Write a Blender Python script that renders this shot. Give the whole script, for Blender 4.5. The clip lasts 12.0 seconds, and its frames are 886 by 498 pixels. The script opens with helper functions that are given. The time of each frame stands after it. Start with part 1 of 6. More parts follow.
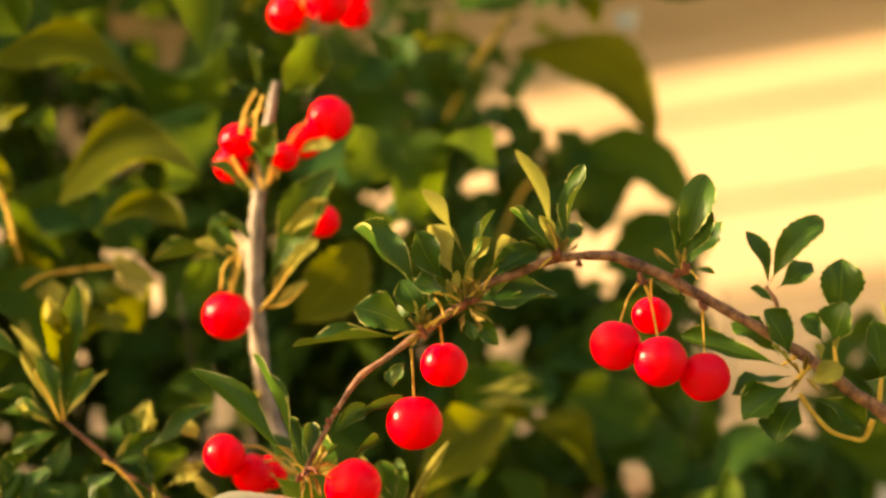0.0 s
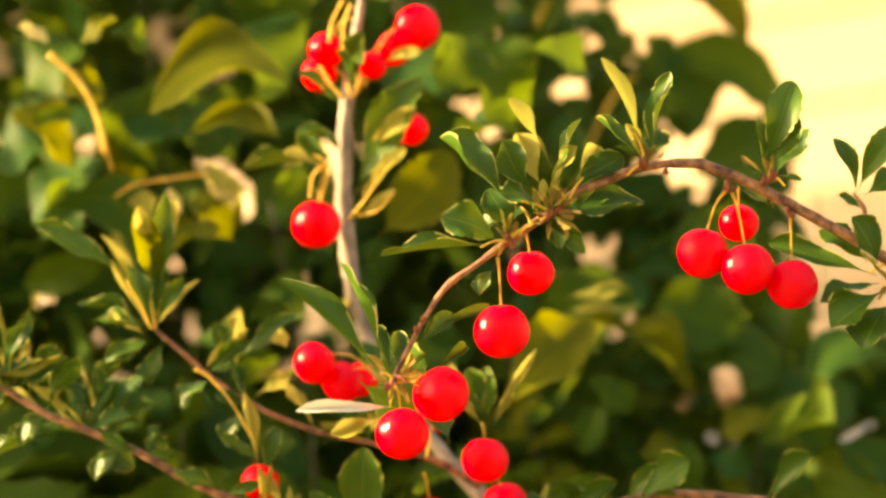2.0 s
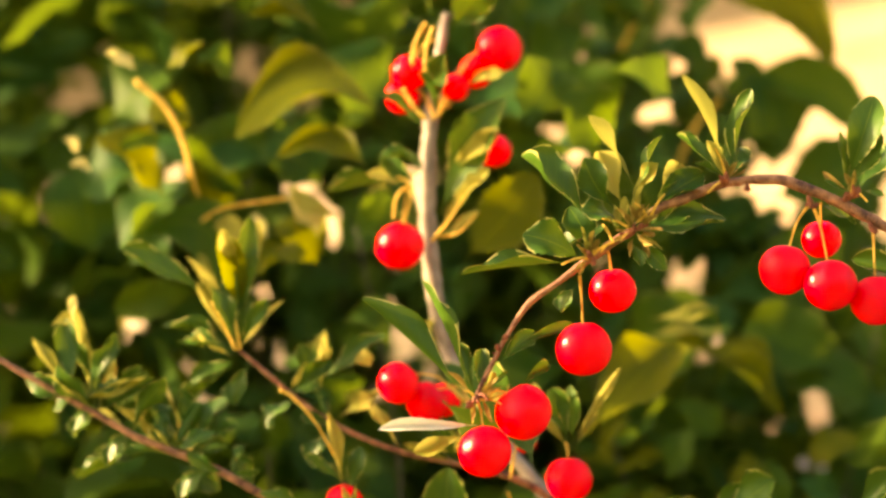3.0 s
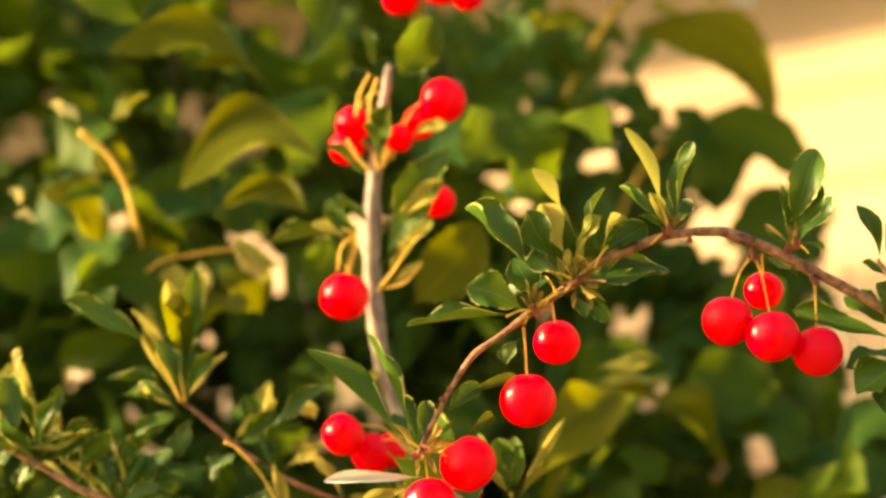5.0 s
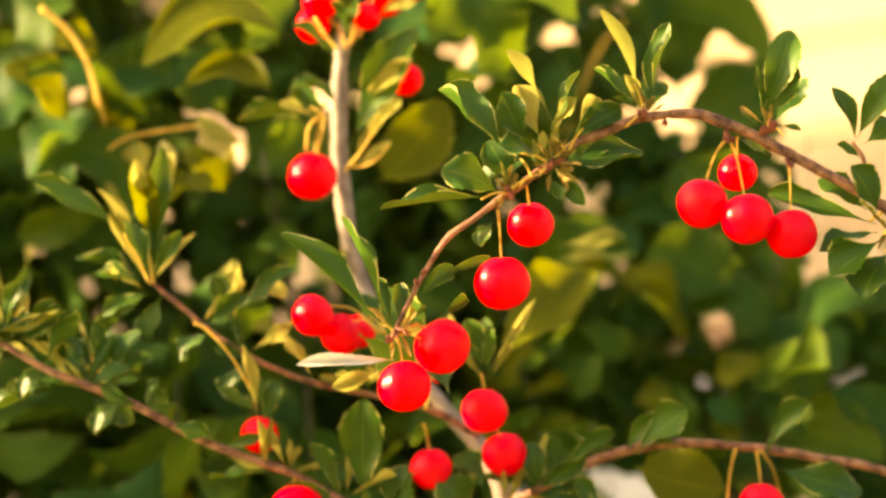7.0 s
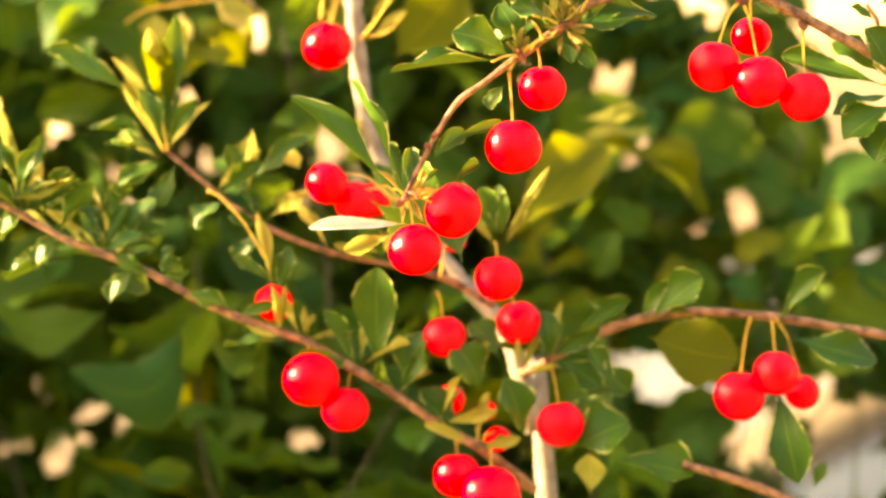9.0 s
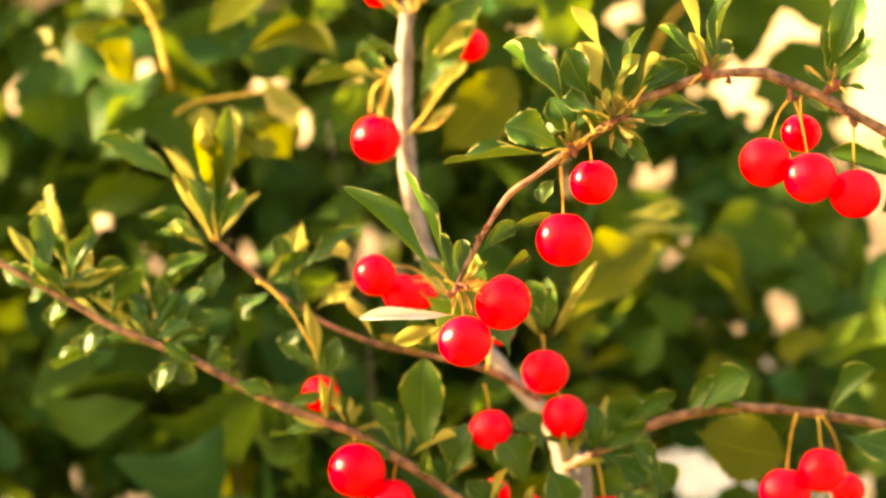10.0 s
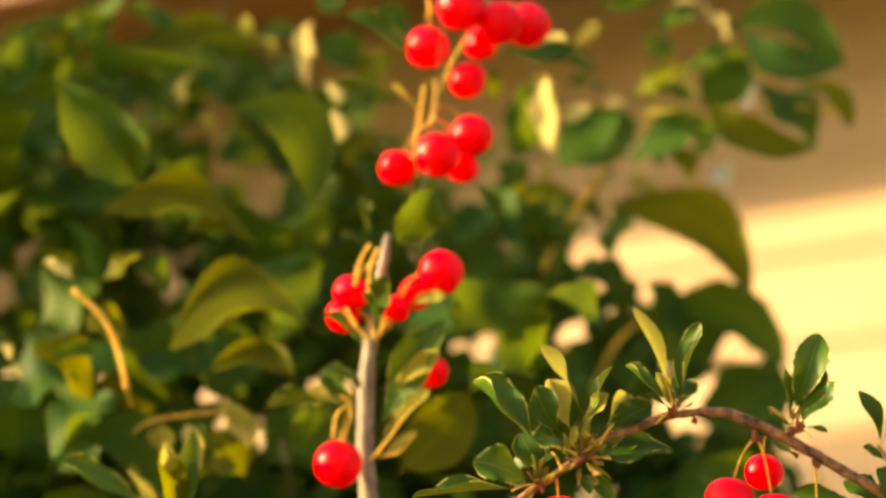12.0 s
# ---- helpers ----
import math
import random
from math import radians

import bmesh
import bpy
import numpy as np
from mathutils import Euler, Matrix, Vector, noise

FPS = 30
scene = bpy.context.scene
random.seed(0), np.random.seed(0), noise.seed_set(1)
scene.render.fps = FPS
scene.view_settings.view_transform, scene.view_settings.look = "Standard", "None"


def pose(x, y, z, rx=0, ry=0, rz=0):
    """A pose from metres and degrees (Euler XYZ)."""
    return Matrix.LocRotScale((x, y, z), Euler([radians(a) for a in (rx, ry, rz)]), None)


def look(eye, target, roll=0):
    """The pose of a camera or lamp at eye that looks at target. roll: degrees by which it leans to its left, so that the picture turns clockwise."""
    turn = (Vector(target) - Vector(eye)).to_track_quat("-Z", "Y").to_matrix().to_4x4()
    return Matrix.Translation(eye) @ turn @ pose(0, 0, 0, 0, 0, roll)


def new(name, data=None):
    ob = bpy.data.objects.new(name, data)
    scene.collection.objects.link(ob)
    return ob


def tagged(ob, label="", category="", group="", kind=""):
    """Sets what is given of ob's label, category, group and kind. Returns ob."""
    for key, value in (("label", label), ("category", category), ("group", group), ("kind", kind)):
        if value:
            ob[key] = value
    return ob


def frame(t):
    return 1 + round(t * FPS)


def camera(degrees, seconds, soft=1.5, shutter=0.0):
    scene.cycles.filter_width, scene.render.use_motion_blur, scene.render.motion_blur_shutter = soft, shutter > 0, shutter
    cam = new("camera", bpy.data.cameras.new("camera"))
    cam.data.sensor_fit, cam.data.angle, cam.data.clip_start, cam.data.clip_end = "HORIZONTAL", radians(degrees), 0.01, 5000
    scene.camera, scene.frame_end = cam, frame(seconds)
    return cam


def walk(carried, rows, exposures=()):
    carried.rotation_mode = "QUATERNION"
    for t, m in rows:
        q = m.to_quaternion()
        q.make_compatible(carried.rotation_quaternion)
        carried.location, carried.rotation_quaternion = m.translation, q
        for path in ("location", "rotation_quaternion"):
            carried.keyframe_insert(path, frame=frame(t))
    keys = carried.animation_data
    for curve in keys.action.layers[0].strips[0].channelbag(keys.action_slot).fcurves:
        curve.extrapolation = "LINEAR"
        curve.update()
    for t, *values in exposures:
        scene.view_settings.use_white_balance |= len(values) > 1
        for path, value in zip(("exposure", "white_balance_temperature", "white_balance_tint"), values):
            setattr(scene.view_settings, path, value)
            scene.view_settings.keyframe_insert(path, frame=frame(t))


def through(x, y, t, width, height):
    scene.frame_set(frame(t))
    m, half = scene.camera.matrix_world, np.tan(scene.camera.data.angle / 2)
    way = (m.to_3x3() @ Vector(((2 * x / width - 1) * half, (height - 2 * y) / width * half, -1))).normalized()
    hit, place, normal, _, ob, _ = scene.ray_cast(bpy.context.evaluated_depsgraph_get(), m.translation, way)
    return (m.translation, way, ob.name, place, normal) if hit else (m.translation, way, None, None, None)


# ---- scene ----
cam = camera(20, 12.0, soft=2.8)
walk(cam, [
    (0, pose(-0.0094, -0.8680, 1.3505, 105.903, 0.175, -2.155)),
    (0.5, pose(-0.0013, -0.8713, 1.3496, 104.548, 0.286, -2.261)),
    (1, pose(-0.0116, -0.8682, 1.3511, 103.692, 0.543, -3.696)),
    (1.5, pose(-0.0006, -0.8675, 1.3479, 103.381, -0.087, -0.553)),
    (2, pose(-0.0052, -0.8707, 1.3526, 103.648, -0.122, 0.099)),
    (2.5, pose(0.0000, -0.8700, 1.3500, 104.000, -0.000, -0.000)),
    (3, pose(0.0002, -0.8703, 1.3451, 104.538, -0.347, 2.324)),
    (3.2, pose(0.0010, -0.8756, 1.3406, 105.035, -0.386, 2.692)),
    (4.8, pose(0.0003, -0.8803, 1.3536, 105.012, 0.146, 1.684)),
    (5, pose(0.0006, -0.8745, 1.3485, 105.450, 0.128, 1.154)),
    (5.5, pose(-0.0107, -0.8707, 1.3527, 105.517, 0.247, 0.599)),
    (6, pose(0.0063, -0.8772, 1.3435, 105.175, 0.565, 0.368)),
    (6.5, pose(-0.0147, -0.8664, 1.3558, 103.278, 0.002, -0.184)),
    (7, pose(-0.0148, -0.8723, 1.3570, 102.260, 0.511, -0.399)),
    (7.5, pose(-0.0036, -0.8772, 1.3583, 100.192, 0.873, 0.008)),
    (7.7, pose(-0.0073, -0.8751, 1.3620, 99.961, 0.832, 0.020)),
    (9.3, pose(-0.0024, -0.8668, 1.3382, 100.470, 0.169, 0.848)),
    (9.5, pose(-0.0075, -0.8687, 1.3432, 100.690, 0.080, 1.007)),
    (10, pose(-0.0129, -0.8698, 1.3359, 102.638, -0.470, 0.962)),
    (10.5, pose(0.0076, -0.8752, 1.3330, 104.687, -0.145, 0.510)),
    (11, pose(0.0134, -0.8962, 1.3285, 106.665, 0.208, 1.010)),
    (11.5, pose(0.0094, -0.8910, 1.3339, 108.869, -0.004, 1.945)),
    (12, pose(-0.0356, -0.8862, 1.3508, 109.033, -0.969, -1.404)),
], exposures=[(0, 1.42, 9700, 13), (1, 1.64, 9700, 13), (1.5, 1.94, 9700, 13), (2.5, 2.03, 9700, 13), (3.2, 2.03, 9700, 13), (5.5, 1.78, 9700, 13), (6.5, 1.78, 9700, 13), (7.5, 2.58, 9700, 13), (9.5, 2.83, 9700, 13), (10, 2.58, 9700, 13), (10.5, 2.13, 9700, 13), (11.2, 1.68, 9700, 13), (12, 1.50, 9700, 13)])
cam.data.dof.use_dof = True
cam.data.dof.focus_distance = 0.86
cam.data.dof.aperture_fstop = 7.0

# ---- sky and sun ----
SUN = Vector((-0.93, -0.03, 0.33)).normalized()
world = bpy.data.worlds.new("sky")
scene.world = world
world.use_nodes = True
wn = world.node_tree.nodes
sky = wn.new("ShaderNodeTexSky")
sky.sky_type, sky.sun_disc = "NISHITA", False
sky.sun_elevation = math.asin(SUN.z)
sky.dust_density = 5.0
sky.sun_rotation = math.atan2(SUN.x, SUN.y)
world.node_tree.links.new(sky.outputs[0], wn["Background"].inputs[0])
wn["Background"].inputs[1].default_value = 0.15
sun_data = bpy.data.lights.new("sun", "SUN")
sun_data.energy, sun_data.angle, sun_data.color = 5.0, radians(0.5), (1.0, 0.77, 0.53)
sun = new("sun", sun_data)
sun.matrix_world = look(SUN * 20, (0, 0, 0))


# ---- materials ----
def material(name, rough=0.5, **sockets):
    m = bpy.data.materials.new(name)
    m.use_nodes = True
    b = m.node_tree.nodes["Principled BSDF"]
    b.inputs["Roughness"].default_value = rough
    for key, value in sockets.items():
        b.inputs[key.replace("_", " ")].default_value = value
    return m, m.node_tree, b


def ramp(tree, fac, stops):
    r = tree.nodes.new("ShaderNodeValToRGB")
    while len(r.color_ramp.elements) < len(stops):
        r.color_ramp.elements.new(0.5)
    for e, (p, c) in zip(r.color_ramp.elements, stops):
        e.position, e.color = p, (*c, 1)
    tree.links.new(fac, r.inputs[0])
    return r.outputs[0]


def noise_tex(tree, scale, detail=4.0, coord="Object"):
    c = tree.nodes.new("ShaderNodeTexCoord")
    n = tree.nodes.new("ShaderNodeTexNoise")
    n.inputs["Scale"].default_value, n.inputs["Detail"].default_value = scale, detail
    tree.links.new(c.outputs[coord], n.inputs["Vector"])
    return n.outputs["Fac"]


def bump(tree, b, height, strength, distance):
    n = tree.nodes.new("ShaderNodeBump")
    n.inputs["Strength"].default_value, n.inputs["Distance"].default_value = strength, distance
    tree.links.new(height, n.inputs["Height"])
    tree.links.new(n.outputs[0], b.inputs["Normal"])


def mix_rgb(tree, fac, a, b, blend="MIX"):
    n = tree.nodes.new("ShaderNodeMix")
    n.data_type, n.blend_type = "RGBA", blend
    for sock, v in ((n.inputs[0], fac), (n.inputs[6], a), (n.inputs[7], b)):
        if hasattr(v, "links"):
            tree.links.new(v, sock)
        else:
            sock.default_value = v if isinstance(v, float) else (*v, 1)
    return n.outputs[2]


def math_node(tree, op, a, b=0.0):
    n = tree.nodes.new("ShaderNodeMath")
    n.operation = op
    for sock, v in ((n.inputs[0], a), (n.inputs[1], b)):
        if hasattr(v, "links"):
            tree.links.new(v, sock)
        else:
            sock.default_value = v
    return n.outputs[0]


def leaf_material(name, dark, light, glow, through, joined=False, lit_rim=0.15, rough=0.55, gloss=0.13):
    """Leaf: colour varies from leaf to leaf and over the blade, pale veins, light passes through."""
    m, tree, b = material(name, rough, Specular_IOR_Level=gloss)
    if joined:
        r = tree.nodes.new("ShaderNodeNewGeometry").outputs["Random Per Island"]
    else:
        r = tree.nodes.new("ShaderNodeObjectInfo").outputs["Random"]
    base = ramp(tree, r, [(0.0, dark), (0.55, tuple((a + c) / 2 for a, c in zip(dark, light))), (1.0, light)])
    blotch = noise_tex(tree, 3.0, 5.0, "UV")
    base = mix_rgb(tree, math_node(tree, "MULTIPLY", blotch, 0.5), base, light)
    uv = tree.nodes.new("ShaderNodeUVMap")
    sep = tree.nodes.new("ShaderNodeSeparateXYZ")
    tree.links.new(uv.outputs[0], sep.inputs[0])
    across = math_node(tree, "ABSOLUTE", math_node(tree, "SUBTRACT", sep.outputs[1], 0.5))
    rib = math_node(tree, "LESS_THAN", across, 0.013)
    side = math_node(tree, "SINE", math_node(tree, "MULTIPLY", math_node(tree, "SUBTRACT", sep.outputs[0], math_node(tree, "MULTIPLY", across, 0.5)), 50.0))
    side = math_node(tree, "MULTIPLY", math_node(tree, "GREATER_THAN", side, 0.93), 0.12)
    edge = math_node(tree, "MULTIPLY", math_node(tree, "MULTIPLY", math_node(tree, "GREATER_THAN", across, 0.468), math_node(tree, "GREATER_THAN", noise_tex(tree, 4.0, 2.0, "UV"), 0.47)), lit_rim)
    vein = math_node(tree, "MAXIMUM", math_node(tree, "MAXIMUM", rib, side), edge)
    base = mix_rgb(tree, math_node(tree, "MULTIPLY", math_node(tree, "MAXIMUM", rib, side), 0.5), base, glow)
    # sun catching the leaf edge, painted as a broken cream margin
    base = mix_rgb(tree, edge, base, (0.62, 0.58, 0.20))
    tree.links.new(base, b.inputs["Base Color"])
    bump(tree, b, math_node(tree, "ADD", math_node(tree, "MULTIPLY", vein, -0.6), blotch), 0.35, 0.0008)
    t = tree.nodes.new("ShaderNodeBsdfTranslucent")
    tree.links.new(mix_rgb(tree, 0.6, base, glow), t.inputs[0])
    mix = tree.nodes.new("ShaderNodeMixShader")
    mix.inputs[0].default_value = through
    tree.links.new(b.outputs[0], mix.inputs[1])
    tree.links.new(t.outputs[0], mix.inputs[2])
    tree.links.new(mix.outputs[0], tree.nodes["Material Output"].inputs[0])
    return m


def bark_material(name, dark, light, scale):
    m, tree, b = material(name, 0.7)
    n = noise_tex(tree, scale, 6.0)
    fine = noise_tex(tree, scale * 6, 3.0)
    base = ramp(tree, math_node(tree, "ADD", math_node(tree, "MULTIPLY", n, 0.7), math_node(tree, "MULTIPLY", fine, 0.3)), [(0.35, dark), (0.65, light)])
    tree.links.new(base, b.inputs["Base Color"])
    bump(tree, b, math_node(tree, "ADD", n, fine), 0.6, 0.0008)
    return m


LEAF = leaf_material("leaf_green", (0.014, 0.062, 0.010), (0.044, 0.112, 0.011), (0.19, 0.26, 0.02), 0.17, lit_rim=0.75, rough=0.42, gloss=0.22)
# yellow of young growth, also painted on leaves standing for sunlit ones
LEAF_YOUNG_LIT = leaf_material("leaf_young_lit", (0.19, 0.22, 0.035), (0.38, 0.36, 0.080), (0.52, 0.47, 0.12), 0.42)
LEAF_BROAD = leaf_material("leaf_broad", (0.009, 0.078, 0.022), (0.046, 0.106, 0.009), (0.18, 0.25, 0.012), 0.40)
# broad leaf recoloured: light from behind is put into the olive
LEAF_BACKLIT = leaf_material("leaf_backlit", (0.070, 0.100, 0.005), (0.105, 0.122, 0.006), (0.29, 0.30, 0.010), 0.44)
LEAF_MASS = leaf_material("leaf_mass", (0.009, 0.078, 0.022), (0.056, 0.110, 0.009), (0.18, 0.25, 0.012), 0.40, True)
# cream base colour stands for direct sun on a leaf face
LEAF_SUNLIT = leaf_material("leaf_sunlit", (0.50, 0.46, 0.16), (0.66, 0.60, 0.26), (0.70, 0.62, 0.24), 0.38)
# near-white colour paints sun glare and sky sheen onto a leaf
LEAF_GLARE = leaf_material("leaf_glare", (0.50, 0.53, 0.47), (0.62, 0.64, 0.58), (0.5, 0.5, 0.4), 0.2)
BARK_GREY = bark_material("bark_grey", (0.15, 0.125, 0.10), (0.36, 0.31, 0.25), 110)
BARK_RED = bark_material("bark_red", (0.055, 0.016, 0.010), (0.42, 0.20, 0.11), 230)
TWIG = bark_material("twig_brown", (0.018, 0.020, 0.007), (0.045, 0.040, 0.014), 160)
STIPULE = leaf_material("stipule", (0.11, 0.07, 0.02), (0.30, 0.22, 0.06), (0.45, 0.36, 0.08), 0.3)
STALK = bark_material("stalk", (0.60, 0.34, 0.045), (0.80, 0.54, 0.10), 300)
BUD = bark_material("bud", (0.10, 0.018, 0.010), (0.30, 0.09, 0.03), 400)

CHERRY, tree, b = material("cherry_skin", 0.27, Specular_IOR_Level=0.20, Coat_Weight=0.12, Coat_Roughness=0.12, IOR=1.36)
tint = ramp(tree, noise_tex(tree, 60, 3.0), [(0.3, (0.88, 0.0008, 0.018)), (0.7, (0.96, 0.0015, 0.026))])
tree.links.new(tint, b.inputs["Base Color"])
b.inputs["Subsurface Weight"].default_value = 0.9
b.inputs["Subsurface Radius"].default_value = (1.0, 0.1, 0.1)
b.inputs["Subsurface Scale"].default_value = 0.012
bump(tree, b, noise_tex(tree, 350, 2.0), 0.08, 0.0004)

SIDING, tree, b = material("siding_paint", 0.55)
tree.links.new(ramp(tree, noise_tex(tree, 3.0, 8.0), [(0.3, (0.44, 0.325, 0.19)), (0.7, (0.50, 0.37, 0.22))]), b.inputs["Base Color"])
bump(tree, b, noise_tex(tree, 40, 6.0), 0.2, 0.002)
SOFFIT, tree, b = material("soffit_stain", 0.6)
tree.links.new(ramp(tree, noise_tex(tree, 6.0, 6.0), [(0.3, (0.22, 0.11, 0.045)), (0.7, (0.34, 0.18, 0.075))]), b.inputs["Base Color"])
TRIM, tree, b = material("grey_trim", 0.45)
tree.links.new(ramp(tree, noise_tex(tree, 8.0, 5.0), [(0.3, (0.55, 0.60, 0.66)), (0.7, (0.62, 0.67, 0.73))]), b.inputs["Base Color"])
SHINGLE, tree, b = material("roof_felt", 0.9)
tree.links.new(ramp(tree, noise_tex(tree, 25.0, 6.0), [(0.3, (0.05, 0.045, 0.04)), (0.7, (0.10, 0.09, 0.08))]), b.inputs["Base Color"])
# blue of the sky's reflection in the pane, put into the blind's colour
BLIND, tree, b = material("blind_sky_tint", 0.8)
tree.links.new(ramp(tree, noise_tex(tree, 12.0, 4.0), [(0.3, (0.58, 0.72, 0.92)), (0.7, (0.64, 0.78, 0.96))]), b.inputs["Base Color"])
RAIL_DARK, tree, b = material("rail_dark", 0.5, Metallic=0.6)
tree.links.new(ramp(tree, noise_tex(tree, 30.0, 5.0), [(0.3, (0.035, 0.03, 0.025)), (0.7, (0.07, 0.06, 0.05))]), b.inputs["Base Color"])
GLASS, tree, b = material("window_glass", 0.02, Transmission_Weight=1.0)
# unseen lawn, its colour lightened so that it bounces light into the shade
LAWN, tree, b = material("lawn", 0.95)
tree.links.new(ramp(tree, noise_tex(tree, 4.0, 10.0), [(0.3, (0.12, 0.13, 0.045)), (0.7, (0.22, 0.21, 0.075))]), b.inputs["Base Color"])


# ---- mesh helpers ----
def part(name, bm, mat, parent=None, label="", smooth=True):
    """Links a bmesh as one mesh object under a thing or a part."""
    me = bpy.data.meshes.new(name)
    bm.to_mesh(me)
    bm.free()
    return piece(name, me, mat, parent, label, smooth)


def piece(name, me, mat=None, parent=None, label="", smooth=True):
    if mat is not None and not me.materials:
        me.materials.append(mat)
        if smooth:
            me.polygons.foreach_set("use_smooth", [True] * len(me.polygons))
    ob = new(name, me)
    ob.parent = parent
    if label:
        tagged(ob, label)
    return ob


def thing(name, place, label, category, group="", kind="", turn=0):
    e = new(name)
    e.matrix_world = pose(*place, 0, 0, turn)
    e.empty_display_size = 0.05
    return tagged(e, label, category, group, kind)


def box(bm, lo, hi):
    r = bmesh.ops.create_cube(bm, size=1.0)
    bmesh.ops.transform(bm, matrix=Matrix.Translation([(a + b) / 2 for a, b in zip(lo, hi)]) @ Matrix.Diagonal([b - a for a, b in zip(lo, hi)] + [1]), verts=r["verts"])
    return r["verts"]


def spline(pts, per=6):
    """Catmull-Rom through rows of x, y, z, radius."""
    p = [np.array(q, float) for q in pts]
    p = [2 * p[0] - p[1]] + p + [2 * p[-1] - p[-2]]
    out = []
    for i in range(1, len(p) - 2):
        for k in range(per):
            t = k / per
            out.append(0.5 * (2 * p[i] + (p[i + 1] - p[i - 1]) * t + (2 * p[i - 1] - 5 * p[i] + 4 * p[i + 1] - p[i + 2]) * t * t + (3 * p[i] - p[i - 1] - 3 * p[i + 1] + p[i + 2]) * t ** 3))
    out.append(p[-2])
    return out


def tube(pts, sides=10, per=6, rough=0.0):
    """A round rod along a spline, with a little unevenness and closed ends."""
    rows = spline(pts, per)
    bm = bmesh.new()
    side = None
    rings = []
    for i, r in enumerate(rows):
        a, c = rows[max(i - 1, 0)][:3], rows[min(i + 1, len(rows) - 1)][:3]
        d = Vector(c - a).normalized()
        if side is None:
            side = d.orthogonal().normalized()
        side = (side - d * side.dot(d)).normalized()
        up = d.cross(side)
        o = Vector(r[:3])
        ring = []
        for k in range(sides):
            w = 2 * math.pi * k / sides
            n = side * math.cos(w) + up * math.sin(w)
            q = 1 + rough * noise.noise((o + n * r[3]) * 220) + rough * 0.7 * noise.noise(o * 90)
            ring.append(bm.verts.new(o + n * max(r[3], 0.0002) * q))
        rings.append(ring)
    for a, c in zip(rings, rings[1:]):
        for k in range(sides):
            bm.faces.new((a[k], a[(k + 1) % sides], c[(k + 1) % sides], c[k]))
    bm.faces.new(rings[0][::-1])
    bm.faces.new(rings[-1])
    return bm


def leaf_shape(wide_at, fold, bend, twist, wave, sickle, seed, taper=0.64, curl=0.0, along=20, across=(0.0, 0.4, 0.75, 0.92, 1.0)):
    """A blade of length 1 along x and width 0.5, folded along its rib, bent, twisted, with a toothed edge."""
    rnd = random.Random(seed)
    bm = bmesh.new()
    uvl = bm.loops.layers.uv.new("UVMap")
    skew = math.log(0.5) / math.log(wide_at)
    grid, uvs = [], {}
    steps = [-v for v in across[:0:-1]] + list(across)
    half = len(across) - 1
    phase = rnd.random() * 6
    for i in range(along + 1):
        s = i / along
        b = (s - 0.09) / 0.91
        w = 0.25 * math.sin(math.pi * b ** skew) ** taper if 0 < b < 1 else 0.0
        w = max(w, 0.008 if s < 0.5 else 0.003)
        th = bend * s
        cx = math.sin(th) / bend if abs(bend) > 1e-3 else s
        cz = -(1 - math.cos(th)) / bend if abs(bend) > 1e-3 else 0
        nrm = Vector((math.sin(th), 0, math.cos(th)))
        row = []
        for v in steps:
            tooth = 1 + (0.06 if i % 2 else -0.04) * (abs(v) == 1)
            y = v * w * math.cos(fold * abs(v) ** 0.7) * tooth
            h = abs(v) * w * math.sin(fold) + wave * w * math.sin(9 * s + phase + 1.5 * (v > 0)) * v * v
            h += curl * w * max(abs(v) - 0.75, 0) * 4 * (1 + 0.6 * math.sin(5 * s + 2 * phase + (v > 0)))
            y *= 1 - 0.25 * abs(curl) * (abs(v) > 0.9)
            tw = twist * (s - 0.3)
            y, h = y * math.cos(tw) - h * math.sin(tw), y * math.sin(tw) + h * math.cos(tw)
            p = bm.verts.new(Vector((cx, y + sickle * 4 * s * (1 - s), cz)) + nrm * h)
            uvs[p] = (s, 0.5 + v / 2)
            row.append(p)
        grid.append(row)
    for r, q in zip(grid, grid[1:]):
        for k in range(2 * half):
            f = bm.faces.new((r[k], q[k], q[k + 1], r[k + 1]))
            for loop in f.loops:
                loop[uvl].uv = uvs[loop.vert]
    chord = Vector((math.sin(bend) / bend, 0, -(1 - math.cos(bend)) / bend))
    turn = Matrix.Rotation(math.atan2(chord.z, chord.x), 4, "Y")
    bmesh.ops.transform(bm, matrix=Matrix.Scale(1 / chord.length, 4) @ turn, verts=bm.verts[:])
    me = bpy.data.meshes.new("leaf")
    bm.to_mesh(me)
    bm.free()
    me.polygons.foreach_set("use_smooth", [True] * len(me.polygons))
    return me


# kinds of blade: flat, folded, drooping, curled up, twisted, cupped dome, wavy, arched one way and the other, broad and flat
KINDS = [(0.56, 0.25, 0.40, 0.15, 0.30), (0.60, 0.55, 0.35, 0.4, 0.32), (0.54, 0.35, 1.1, 0.2, 0.20),
         (0.58, 0.35, -0.7, -0.3, 0.15), (0.52, 0.30, 0.5, 1.6, 0.20), (0.46, -0.75, 1.3, 0.2, 0.10), (0.60, 0.25, 0.3, -0.5, 0.35),
         (0.55, 0.08, 0.35, 0.1, 0.08), (0.55, 0.08, 0.35, -0.1, 0.08),
         (0.52, 0.05, 0.20, 0.0, 0.05)]
SICKLE = {7: 0.34, 8: -0.34}
BLADES = {}


